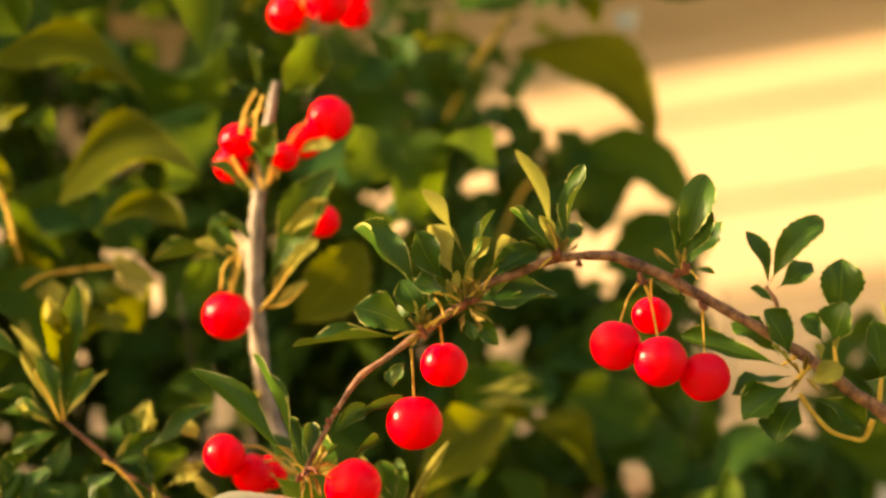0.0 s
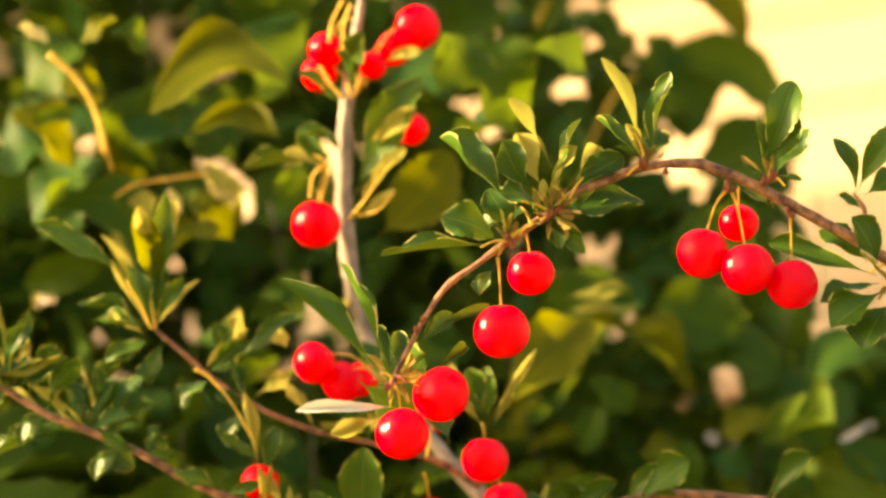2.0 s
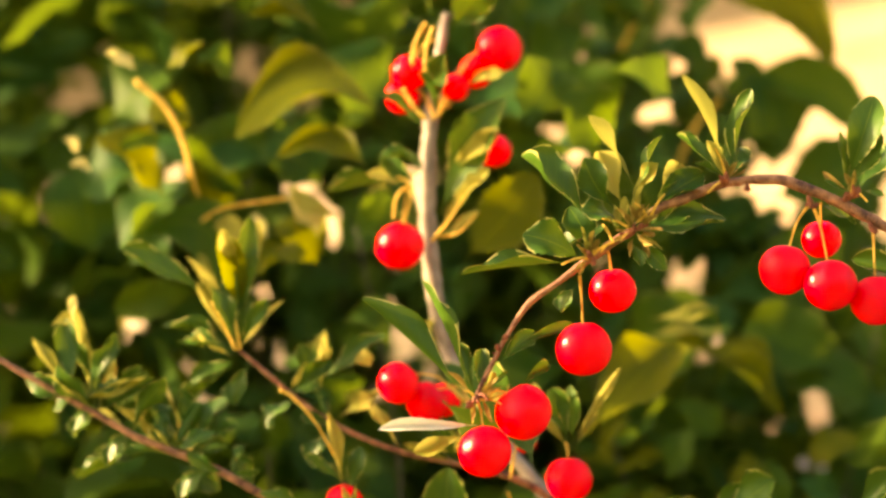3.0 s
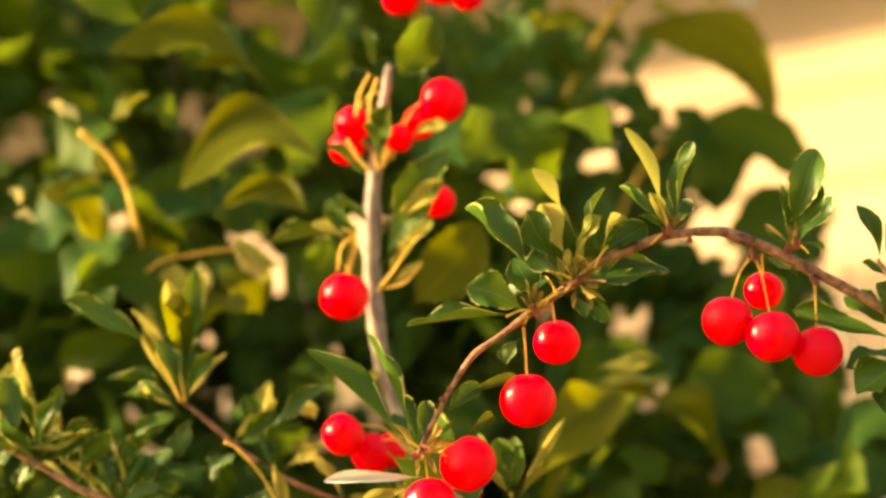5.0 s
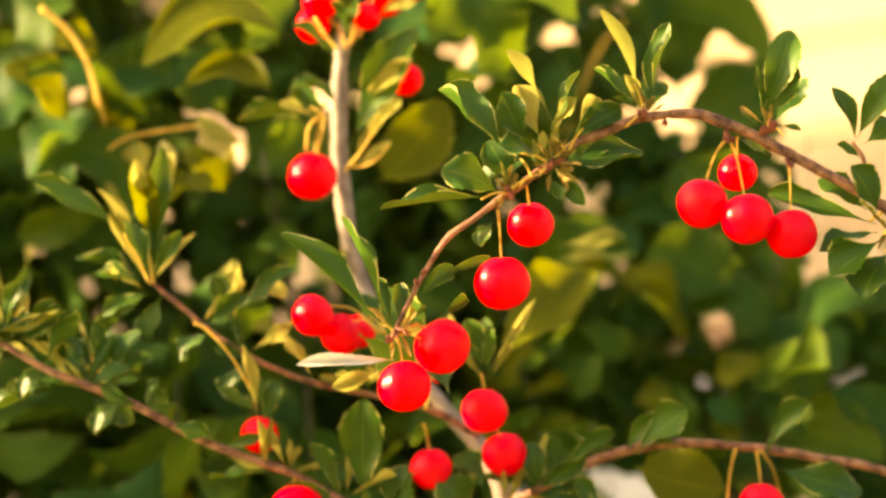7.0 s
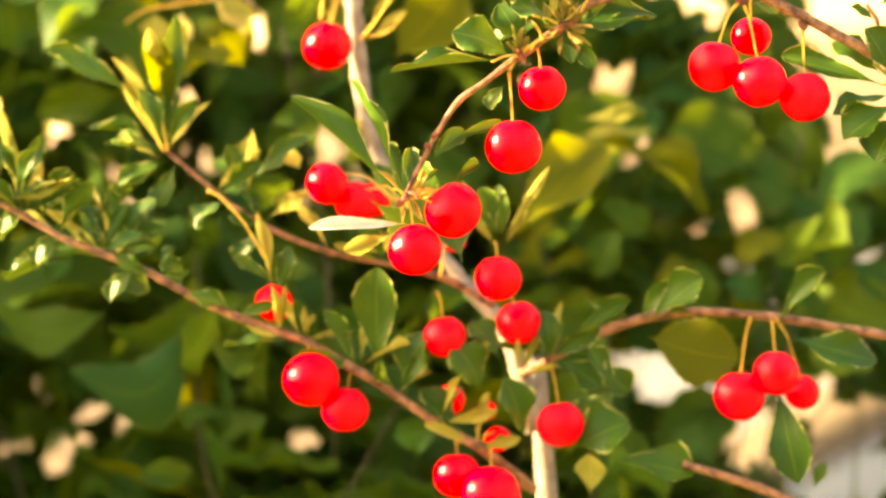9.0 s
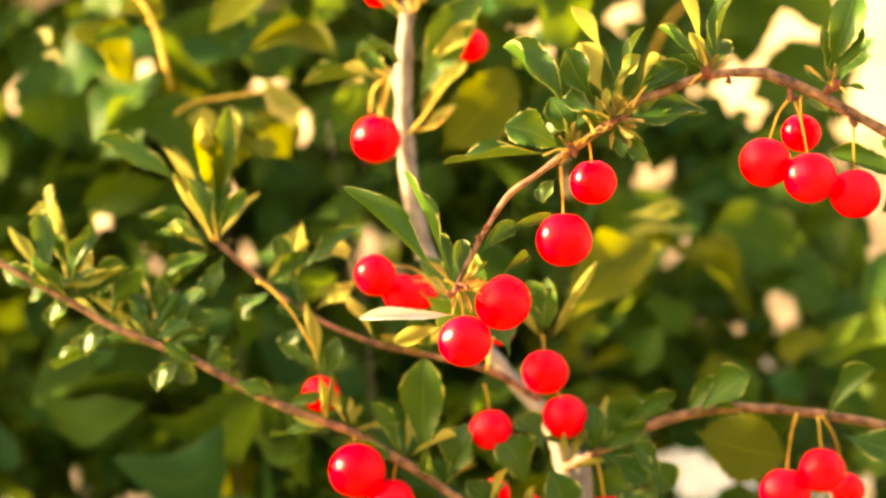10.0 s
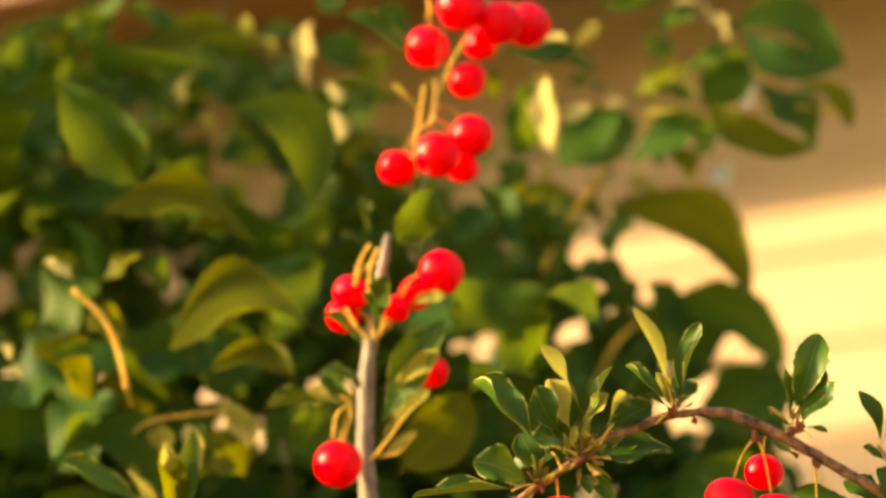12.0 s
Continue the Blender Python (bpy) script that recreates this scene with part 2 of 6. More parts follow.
def blade(kind, mat):
    """One of five slightly different blades of a kind."""
    turn = BLADES.setdefault("turn", random.Random(11)).randrange(5)
    if (kind, mat.name, turn) not in BLADES:
        rnd = random.Random(kind * 5 + turn)
        wide, fold, bend, twist, wave = KINDS[kind]
        small = mat in (LEAF, LEAF_YOUNG_LIT)
        me = leaf_shape(wide + rnd.uniform(-0.05, 0.05) + 0.07 * small, fold * rnd.uniform(0.5, 1.5), bend * rnd.uniform(0.5, 1.6) + 0.05, twist + rnd.uniform(-0.4, 0.4), wave + rnd.uniform(0, 0.14),
                        SICKLE.get(kind, rnd.uniform(-0.05, 0.05)), kind * 5 + turn, 0.80 if small else 0.64, rnd.uniform(0.0, 0.22) if small else 0.12,
                        *((12, (0.0, 0.5, 1.0)) if mat == LEAF_BROAD else ()))
        me.materials.append(mat)
        BLADES[kind, mat.name, turn] = me
    return BLADES[kind, mat.name, turn]


def leaf_pose(base, tip, width, roll, domed=False):
    """The blade's place: rib from base to tip; with no roll the upper face turns up and towards the open side."""
    base, tip = Vector(base), Vector(tip)
    x = (tip - base).normalized()
    ref = Vector((0, -0.35, 0.95)) if domed else Vector((-0.1, -0.85, 0.5))
    z = ref - x * ref.dot(x)
    z = z.normalized() if z.length > 1e-3 else x.orthogonal().normalized()
    y = z.cross(x)
    z, y = (Matrix.Rotation(radians(roll), 3, x) @ v for v in (z, y))
    n = (tip - base).length
    m = Matrix((x * n, y * width * 2, z * (width * 1.4 + n * 0.3))).transposed().to_4x4()
    m.translation = base
    return m


LEAVES_ON = [None, None]
LEAF_WORDS = {LEAF_YOUNG_LIT: "narrow yellow-green leaf for young growth and painted sunlight", LEAF_SUNLIT: "leaf painted cream as if in full sun", LEAF_BACKLIT: "broad leaf painted olive as if lit from behind",
              LEAF_GLARE: "leaf painted pale for sun glare and sky sheen", STIPULE: "tiny brown-green stipule"}


def leaf(base, tip, width, kind=0, roll=0, mat=None):
    ob = new("leaf", blade(kind, mat or LEAVES_ON[1]))
    ob.parent = LEAVES_ON[0]
    ob.matrix_parent_inverse = LEAVES_ON[0].matrix_world.inverted()
    ob.matrix_basis = leaf_pose(base, tip, width, roll, kind == 5)
    if mat in LEAF_WORDS:
        tagged(ob, LEAF_WORDS[mat])
    return ob


def cherry_mesh(seed):
    """A fruit of radius 1: a little flat, with a stalk hollow and a faint seam."""
    bm = bmesh.new()
    bmesh.ops.create_uvsphere(bm, u_segments=40, v_segments=26, radius=1.0)
    rnd = random.Random(seed)
    off = Vector((rnd.random() * 9, rnd.random() * 9, rnd.random() * 9))
    for v in bm.verts:
        p = v.co.copy()
        r = math.hypot(p.x, p.y)
        k = 1 + 0.025 * noise.noise(p * 1.1 + off)
        k -= 0.03 * math.exp(-(math.atan2(p.y, p.x) / 0.16) ** 2) * min(r, 1)
        v.co = p * k
        v.co.z = v.co.z * 0.96 - 0.22 * math.exp(-(r / 0.20) ** 2) * (p.z > 0) + 0.05 * math.exp(-(r / 0.12) ** 2) * (p.z < 0)
    me = bpy.data.meshes.new("cherry")
    bm.to_mesh(me)
    bm.free()
    return me


FRUIT = [cherry_mesh(i) for i in range(5)]
fruit_count = [0]


def cherry(place, radius, joint=None):
    """A fruit, hanging by its stalk from the joint on the twig."""
    i = fruit_count[0]
    fruit_count[0] += 1
    rnd = random.Random(i + 40)
    hub = LEAVES_ON[0]
    ob = piece("cherry", FRUIT[i % 5], CHERRY, hub, "ripe glossy red cherry on a thin stalk")
    top = Vector(place) + Vector((0, 0, radius * 0.8))
    joint = Vector(joint) if joint else top + Vector((rnd.uniform(-0.4, 0.4), 0.5, 1.6)) * radius
    d = (joint - Vector(place)).normalized()
    d = (d + Vector((0, 0, 1.2))).normalized()
    turn = d.to_track_quat("Z", "Y").to_matrix().to_4x4() @ Matrix.Rotation(rnd.random() * 6.28, 4, "Z")
    ob.matrix_parent_inverse = hub.matrix_world.inverted()
    ob.matrix_basis = Matrix.Translation(place) @ turn @ Matrix.Diagonal((radius, radius, radius, 1))
    top = Vector(place) + d * radius * 0.76
    mid = (top + joint) / 2 + Vector((0, 0, (top - joint).length * 0.12)) + d * 0.001
    bm = tube([(*top, 0.0007), (*(top * 0.75 + mid * 0.25), 0.0004), (*mid, 0.0004), (*joint, 0.0007)], 7, 5)
    inv = ob.matrix_basis.inverted()
    bmesh.ops.transform(bm, matrix=inv, verts=bm.verts[:])
    part("stalk", bm, STALK, ob, "thin yellow-orange stalk")
    return ob


def branch(pts, mat, name="branch", label="", rough=0.2):
    bm = tube(pts, 12, 8, rough)
    ob = part(name, bm, mat, LEAVES_ON[0], label)
    ob.matrix_parent_inverse = LEAVES_ON[0].matrix_world.inverted()
    return ob


def bud(place, way, size):
    """A pointed bud scale on a spur."""
    bm = bmesh.new()
    bmesh.ops.create_uvsphere(bm, u_segments=8, v_segments=6, radius=1.0)
    for v in bm.verts:
        v.co.x *= 0.45 * (1 - 0.35 * v.co.z)
        v.co.y *= 0.45 * (1 - 0.35 * v.co.z)
    bmesh.ops.transform(bm, matrix=Matrix.Translation(place) @ Vector(way).to_track_quat("Z", "Y").to_matrix().to_4x4() @ Matrix.Scale(size, 4), verts=bm.verts[:])
    ob = part("bud", bm, BUD, LEAVES_ON[0])
    ob.matrix_parent_inverse = LEAVES_ON[0].matrix_world.inverted()


# ---- ground ----
bm = bmesh.new()
bmesh.ops.create_grid(bm, x_segments=60, y_segments=60, size=400)
ground = part("ground", bm, LAWN)
tagged(ground, "unseen mown green lawn reaching the horizon, lightened to bounce light", "lawn", kind="structure")

# ---- house ----
house = thing("house", (1.86, 2.352, 0), "house wall of tan lap siding under a wide brown eave", "house", turn=-30)


def house_part(name, lo, hi, mat, parent=None, label=""):
    bm = bmesh.new()
    box(bm, lo, hi)
    bmesh.ops.bevel(bm, geom=bm.edges[:], offset=0.004, segments=1, affect="EDGES")
    return part(name, bm, mat, parent or house, label, smooth=False)


EAVE, OVER = 3.30, 0.57
WIN = (-1.95, -0.45, 0.95, 2.00)
LEFT, RIGHT = -9.0, 5.0
house_part("wall_core", (LEFT, 0.02, 0), (WIN[0], 0.16, EAVE), SIDING)
house_part("wall_core", (WIN[1], 0.02, 0), (RIGHT, 0.16, EAVE), SIDING)
house_part("wall_core", (WIN[0], 0.02, 0), (WIN[1], 0.16, WIN[2]), SIDING)
house_part("wall_core", (WIN[0], 0.02, WIN[3]), (WIN[1], 0.16, EAVE), SIDING)
house_part("end_wall", (LEFT, 0.17, 0), (LEFT + 0.15, 3.0, EAVE), SIDING)
house_part("end_wall", (RIGHT - 0.15, 0.17, 0), (RIGHT, 3.0, EAVE), SIDING)
house_part("back_wall", (LEFT + 0.16, 2.85, 0), (RIGHT - 0.16, 3.0, EAVE + 1.2), SIDING)
house_part("soffit", (LEFT, -OVER, EAVE), (RIGHT, 0.16, EAVE + 0.03), SOFFIT, label="brown-stained soffit boards")
house_part("fascia", (LEFT, -OVER - 0.03, EAVE - 0.105), (RIGHT, -OVER - 0.002, EAVE + 0.16), SOFFIT, label="brown fascia board")
bm = bmesh.new()
vs = box(bm, (LEFT, -OVER - 0.06, EAVE + 0.17), (RIGHT, 3.0, EAVE + 0.22))
for v in vs:
    v.co.z += (v.co.y + OVER) * 0.35
part("roof", bm, SHINGLE, house, "dark felt roof", smooth=False)
for i in range(int(EAVE / 0.16)):
    z = i * 0.16
    spans = [(LEFT, WIN[0] - 0.06), (WIN[1] + 0.06, RIGHT)] if z + 0.16 > WIN[2] - 0.06 and z < WIN[3] + 0.06 else [(LEFT, RIGHT)]
    for x0, x1 in spans:
        bm = bmesh.new()
        for v in box(bm, (x0, -0.008, z), (x1, 0.018, min(z + 0.175, EAVE - 0.002))):
            if v.co.y < 0 and v.co.z > z + 0.1:
                v.co.y = 0.006
        part("siding_board", bm, SIDING, house, smooth=False)
# unseen wall, added so that its shade lies on the lower half of the siding
bm = bmesh.new()
for v in box(bm, (-6.4, 0.9, 0), (-6.1, 7.0, 6.01)):
    if v.co.z > 1 and v.co.y > 5:
        v.co.z = 2.17
shade_wall = part("shade_wall", bm, SIDING, smooth=False)
tagged(shade_wall, "unseen tan wall added to shade the lower siding", "wall", kind="structure")
window = thing("window_1", (0, 0, 0), "grey-framed house window with a pale blind drawn", "window", kind="structure")
window.matrix_world = house.matrix_world
for lo, hi in (((WIN[0] - 0.06, -0.03, WIN[3]), (WIN[1] + 0.06, 0.1, WIN[3] + 0.06)), ((WIN[0] - 0.06, -0.05, WIN[2] - 0.06), (WIN[1] + 0.06, 0.1, WIN[2])),
               ((WIN[0] - 0.06, -0.03, WIN[2]), (WIN[0], 0.1, WIN[3])), ((WIN[1], -0.03, WIN[2]), (WIN[1] + 0.06, 0.1, WIN[3])),
               ((-1.17, 0.012, WIN[2]), (-1.14, 0.043, WIN[3]))):
    house_part("window_frame", lo, hi, TRIM, window)
# shade line at the window head, added as a dark brown strip
house_part("shade_strip", (WIN[0] - 0.09, -0.09, WIN[3] + 0.062), (WIN[1] + 0.09, 0.0, WIN[3] + 0.085), SOFFIT, window, "dark brown strip painted for the shade line over the window")
pane = house_part("pane", (WIN[0], 0.05, WIN[2]), (WIN[1], 0.054, WIN[3]), GLASS, window)
pane.visible_shadow = False
house_part("blind", (WIN[0], 0.10, WIN[2]), (WIN[1], 0.105, WIN[3]), BLIND, window, "roller blind painted blue-white for reflected sky")

# ---- stair rail in front of the window ----
rail = thing("stair_rail", (0, 0, 0), "sloping tan wooden handrail over a dark bar of painted shade", "handrail")
rail.matrix_world = house.matrix_world


def sloping(name, x0, x1, low, high, y0, y1, mat, label):
    bm = bmesh.new()
    for v in box(bm, (x0, y0, 0), (x1, y1, 1)):
        v.co.z = 1.785 + 0.45 * (v.co.x + 1.41) + (high if v.co.z > 0.5 else low)
    bmesh.ops.bevel(bm, geom=bm.edges[:], offset=0.006, segments=2, affect="EDGES")
    part(name, bm, mat, rail, label, smooth=False)


sloping("handrail", -2.4, -0.55, -0.035, 0.04, -0.20, -0.13, SIDING, "tan painted wooden handrail")
# line of shade beneath the handrail, added as a dark bar
sloping("shade_bar", -2.4, -0.55, -0.082, -0.038, -0.19, -0.14, RAIL_DARK, "dark bar painted for the shade under the handrail")
for x in (-2.36, -0.60):
    house_part("post", (x - 0.03, -0.195, 0), (x + 0.03, -0.135, 1.70 + 0.45 * (x + 1.41)), RAIL_DARK, rail)

# ---- cherry bush ----
bush = thing("cherry_bush", (0.06, 0.10, 0), "cherry bush hung with ripe red cherries among small green leaves", "bush")
LEAVES_ON[:] = [bush, LEAF]

# main stem and limbs
branch([(0.06, 0.1, 0, 0.011), (0.065, 0.105, 0.8, 0.008), (0.0279, 0.1222, 1.4212, 0.0044), (0.0213, 0.1156, 1.4477, 0.0042), (0.0177, 0.1105, 1.4682, 0.004), (0.0105, 0.1109, 1.4874, 0.0035), (-0.0016, 0.1146, 1.5016, 0.0031), (-0.0196, 0.119, 1.5253, 0.0031), (-0.0358, 0.1185, 1.5519, 0.0033), (-0.0427, 0.1156, 1.5719, 0.0035), (-0.0459, 0.1126, 1.5921, 0.0035), (-0.0473, 0.1102, 1.6102, 0.0035), (-0.0475, 0.1071, 1.6306, 0.0033), (-0.0466, 0.1046, 1.6489, 0.0033), (-0.045, 0.1032, 1.6628, 0.0029), (-0.0431, 0.1018, 1.6768, 0.0024), (-0.0414, 0.1009, 1.6887, 0.0018), (-0.0404, 0.1008, 1.6972, 0.0009)], BARK_GREY, "stem", "smooth grey-brown woody stem")
branch([(-0.0413, 0.1022, 1.6916, 0.0009), (-0.0273, 0.1197, 1.7208, 0.0007), (-0.0215, 0.1213, 1.7474, 0.0004), (-0.0203, 0.1178, 1.7697, 0.0004), (-0.0196, 0.1118, 1.7937, 0.0004), (-0.0212, 0.1046, 1.8225, 0.0004), (-0.0186, 0.0962, 1.8565, 0.0007)], TWIG, "shoot")
branch([(-0.0239, -0.0145, 1.5151, 0.0008), (-0.0184, -0.0171, 1.5255, 0.0009), (-0.0125, -0.0197, 1.536, 0.0009), (-0.0053, -0.0222, 1.5459, 0.0011), (0.0031, -0.0237, 1.5517, 0.0011), (0.0129, -0.0254, 1.5588, 0.0013), (0.0227, -0.0271, 1.5654, 0.0014), (0.0305, -0.0284, 1.5705, 0.0016), (0.0393, -0.0301, 1.5774, 0.0016), (0.0481, -0.0308, 1.5804, 0.0016), (0.0599, -0.0319, 1.585, 0.0016), (0.0716, -0.0324, 1.5867, 0.0017), (0.0814, -0.0324, 1.5867, 0.0019), (0.0902, -0.0317, 1.5838, 0.002), (0.101, -0.0305, 1.5793, 0.0019), (0.1107, -0.0293, 1.5743, 0.0019), (0.1205, -0.028, 1.5692, 0.0019), (0.1313, -0.0266, 1.5635, 0.002), (0.1428, -0.025, 1.557, 0.002), (0.1547, -0.0231, 1.5494, 0.0022), (0.1666, -0.0209, 1.5408, 0.0023), (0.1766, -0.0193, 1.5342, 0.0025), (0.1882, -0.0162, 1.5218, 0.0027), (0.2045, -0.0114, 1.5027, 0.0028), (0.2225, -0.0052, 1.4778, 0.003), (0.29, 0.06, 1.15, 0.0042), (0.22, 0.09, 0.7, 0.005), (0.1, 0.11, 0, 0.007)], BARK_RED, "branch", "arching reddish-brown branch with buds")
branch([(-0.2727, 0.0514, 1.5814, 0.0009), (-0.2346, 0.0569, 1.5594, 0.001), (-0.1964, 0.0624, 1.5373, 0.0012), (-0.1708, 0.0658, 1.5237, 0.0012), (-0.1559, 0.0679, 1.5153, 0.0014), (-0.141, 0.0693, 1.5096, 0.0015), (-0.1217, 0.0713, 1.5015, 0.0015), (-0.1025, 0.0739, 1.491, 0.0015), (-0.0812, 0.076, 1.4825, 0.0017), (-0.064, 0.0775, 1.4766, 0.0017), (-0.0469, 0.08, 1.4667, 0.0017), (-0.0298, 0.0826, 1.4561, 0.0017), (-0.0127, 0.0855, 1.4445, 0.0017), (0.0023, 0.0876, 1.436, 0.0019), (0.0222, 0.1165, 1.4234, 0.0021)], BARK_RED)
branch([(-0.1192, 0.0794, 1.5517, 0.0007), (-0.1084, 0.0815, 1.5431, 0.0009), (-0.0954, 0.0842, 1.5324, 0.0009), (-0.078, 0.0869, 1.5217, 0.001), (-0.0562, 0.089, 1.5131, 0.001), (-0.0344, 0.0901, 1.5087, 0.0012), (-0.0126, 0.0915, 1.5033, 0.0014), (0.0072, 0.1041, 1.4942, 0.0015)], BARK_RED)
branch([(0.0159, 0.1107, 1.4676, 0.0021), (0.0223, 0.1, 1.469, 0.0017), (0.0307, 0.089, 1.4719, 0.0017), (0.0437, 0.0872, 1.4792, 0.0019), (0.061, 0.0857, 1.485, 0.0021), (0.0783, 0.085, 1.4881, 0.0019), (0.0956, 0.085, 1.4878, 0.0017), (0.1172, 0.0856, 1.4856, 0.0017), (0.1388, 0.0865, 1.4819, 0.0017), (0.1604, 0.0876, 1.4776, 0.0017), (0.2036, 0.0916, 1.4615, 0.0013)], BARK_RED)
branch([(0.0785, 0.089, 1.4304, 0.0015), (0.0925, 0.0901, 1.4262, 0.0017), (0.1161, 0.0922, 1.4177, 0.0019), (0.1591, 0.0978, 1.3954, 0.0019)], BARK_RED)
branch([(-0.0798, 0.0698, 1.5076, 0.0004), (-0.0872, 0.0667, 1.5201, 0.0004), (-0.0956, 0.0643, 1.5295, 0.0006), (-0.101, 0.0635, 1.5326, 0.0007)], STALK, "shoot", "thin green-yellow shoot")
branch([(0.1348, -0.03, 1.577, 0.0006), (0.1383, -0.0288, 1.5723, 0.0008), (0.1398, -0.0274, 1.5665, 0.0008), (0.1437, -0.0252, 1.558, 0.001)], BARK_RED, "twig")
branch([(0.1468, -0.0209, 1.5408, 0.0008), (0.1518, -0.0193, 1.5341, 0.0008), (0.1577, -0.0178, 1.5284, 0.0008), (0.1647, -0.0172, 1.5259, 0.0008), (0.1697, -0.0172, 1.5259, 0.001), (0.1726, -0.0188, 1.5322, 0.0012)], STALK, "twig")

# leaves of the arching branch
leaf((-0.0252, -0.0141, 1.5132), (-0.0636, -0.0275, 1.5466), 0.0085, 1, 95)
leaf((-0.0272, -0.0155, 1.5189), (-0.0429, -0.0241, 1.5534), 0.0085, 1, 66)
leaf((-0.0239, -0.0119, 1.5047), (-0.0581, -0.0116, 1.5033), 0.0068, 1, -36, LEAF_GLARE)
leaf((-0.0282, -0.0111, 1.5014), (-0.0463, -0.0063, 1.4963), 0.0070, 3, -30, LEAF_YOUNG_LIT)
leaf((-0.0164, -0.017, 1.525), (-0.0037, -0.0149, 1.5374), 0.0083, 1, 15)
leaf((-0.0096, -0.0187, 1.5318), (0.0095, -0.0107, 1.541), 0.0049, 1, 24)
leaf((-0.0096, -0.0149, 1.5166), (0.0012, -0.0072, 1.527), 0.0054, 1, 18)
leaf((-0.0219, -0.0136, 1.5113), (-0.0186, -0.0066, 1.5247), 0.0039, 1, 36, LEAF_YOUNG_LIT)
leaf((0.0129, -0.0256, 1.5595), (-0.029, -0.0294, 1.5542), 0.0092, 1, 24)
leaf((0.0125, -0.0258, 1.5603), (-0.0078, -0.0327, 1.5674), 0.0142, 0, -24)
leaf((0.0178, -0.0261, 1.5616), (0.0083, -0.0254, 1.5794), 0.0127, 0, -6)
leaf((0.0164, -0.0287, 1.5721), (-0.0083, -0.0297, 1.5966), 0.0215, 1, 18)
leaf((0.0243, -0.0302, 1.5777), (0.0134, -0.0391, 1.5931), 0.0142, 1, -42)
leaf((0.027, -0.0304, 1.5787), (0.0189, -0.0301, 1.5982), 0.0113, 4, -24, LEAF_YOUNG_LIT)
leaf((0.0305, -0.032, 1.5853), (0.0153, -0.0379, 1.6087), 0.0066, 4, 48, LEAF_YOUNG_LIT)
leaf((0.0295, -0.0299, 1.5768), (0.0405, -0.041, 1.6006), 0.0112, 6, -48)
leaf((0.0309, -0.0292, 1.574), (0.039, -0.0415, 1.5903), 0.0088, 1, -30, LEAF_YOUNG_LIT)
leaf((0.0354, -0.0299, 1.5768), (0.0555, -0.0282, 1.5905), 0.0127, 1, 9)
leaf((0.0393, -0.0309, 1.5806), (0.047, -0.0262, 1.5948), 0.0073, 0, 18, LEAF_YOUNG_LIT)
leaf((0.0325, -0.028, 1.5692), (0.0632, -0.0243, 1.5749), 0.0142, 0, -6)
leaf((0.034, -0.0284, 1.5705), (0.0507, -0.0205, 1.5804), 0.0093, 0, 12)
leaf((0.0276, -0.0283, 1.5702), (0.0124, -0.0376, 1.5747), 0.0142, 0, 6)
leaf((0.0309, -0.0277, 1.5679), (0.042, -0.0297, 1.5553), 0.0068, 1, 18)
leaf((0.0286, -0.0274, 1.5667), (0.0333, -0.03, 1.5566), 0.0064, 1, -12)
leaf((0.0227, -0.0284, 1.5705), (0.0067, -0.02, 1.5703), 0.0142, 0, -12)
leaf((0.0256, -0.028, 1.5692), (0.0237, -0.0304, 1.5787), 0.0044, 1, 30, LEAF_YOUNG_LIT)
leaf((0.0286, -0.0285, 1.5711), (0.0275, -0.035, 1.5805), 0.0039, 1, -30, LEAF_YOUNG_LIT)
leaf((0.0305, -0.0287, 1.5721), (0.0323, -0.0354, 1.5824), 0.0039, 1, 18, LEAF_YOUNG_LIT)
leaf((0.0153, -0.0259, 1.5607), (0.0129, -0.0317, 1.5673), 0.0039, 1, 18, LEAF_YOUNG_LIT)
leaf((0.011, -0.0236, 1.5515), (0.0055, -0.0214, 1.5426), 0.0088, 0, 12)
leaf((0.0632, -0.0323, 1.5865), (0.0475, -0.0412, 1.6222), 0.0040, 4, 62, LEAF_YOUNG_LIT)
leaf((0.0628, -0.0325, 1.5872), (0.0457, -0.0314, 1.6035), 0.0083, 1, 12)
leaf((0.0644, -0.0325, 1.5872), (0.0716, -0.0401, 1.6176), 0.0100, 1, -46)
leaf((0.0638, -0.0324, 1.5869), (0.0679, -0.0274, 1.6), 0.0108, 0, 12)
leaf((0.0624, -0.0324, 1.5869), (0.0557, -0.0396, 1.599), 0.0064, 1, -24, LEAF_YOUNG_LIT)
leaf((0.1049, -0.0325, 1.5872), (0.1139, -0.0393, 1.6146), 0.0122, 2, 15)
leaf((0.1059, -0.0319, 1.585), (0.113, -0.041, 1.6047), 0.0132, 0, 6)
leaf((0.1041, -0.0313, 1.5825), (0.1014, -0.0365, 1.6034), 0.0059, 1, 24)
leaf((0.1078, -0.0313, 1.5825), (0.1172, -0.0238, 1.6021), 0.0161, 0, 0)
leaf((0.0941, -0.0304, 1.5787), (0.1083, -0.017, 1.5747), 0.0068, 0, 0)
leaf((0.1367, -0.0302, 1.578), (0.1551, -0.0356, 1.5997), 0.0108, 2, 9)
leaf((0.1359, -0.0299, 1.5767), (0.1278, -0.0345, 1.5954), 0.0064, 2, 12)
leaf((0.1387, -0.0297, 1.5761), (0.1521, -0.0271, 1.5861), 0.0093, 0, 6)
leaf((0.1383, -0.0285, 1.5709), (0.1296, -0.0298, 1.5762), 0.0049, 0, 0)
leaf((0.1438, -0.0237, 1.5518), (0.1338, -0.0318, 1.568), 0.0142, 0, 3)
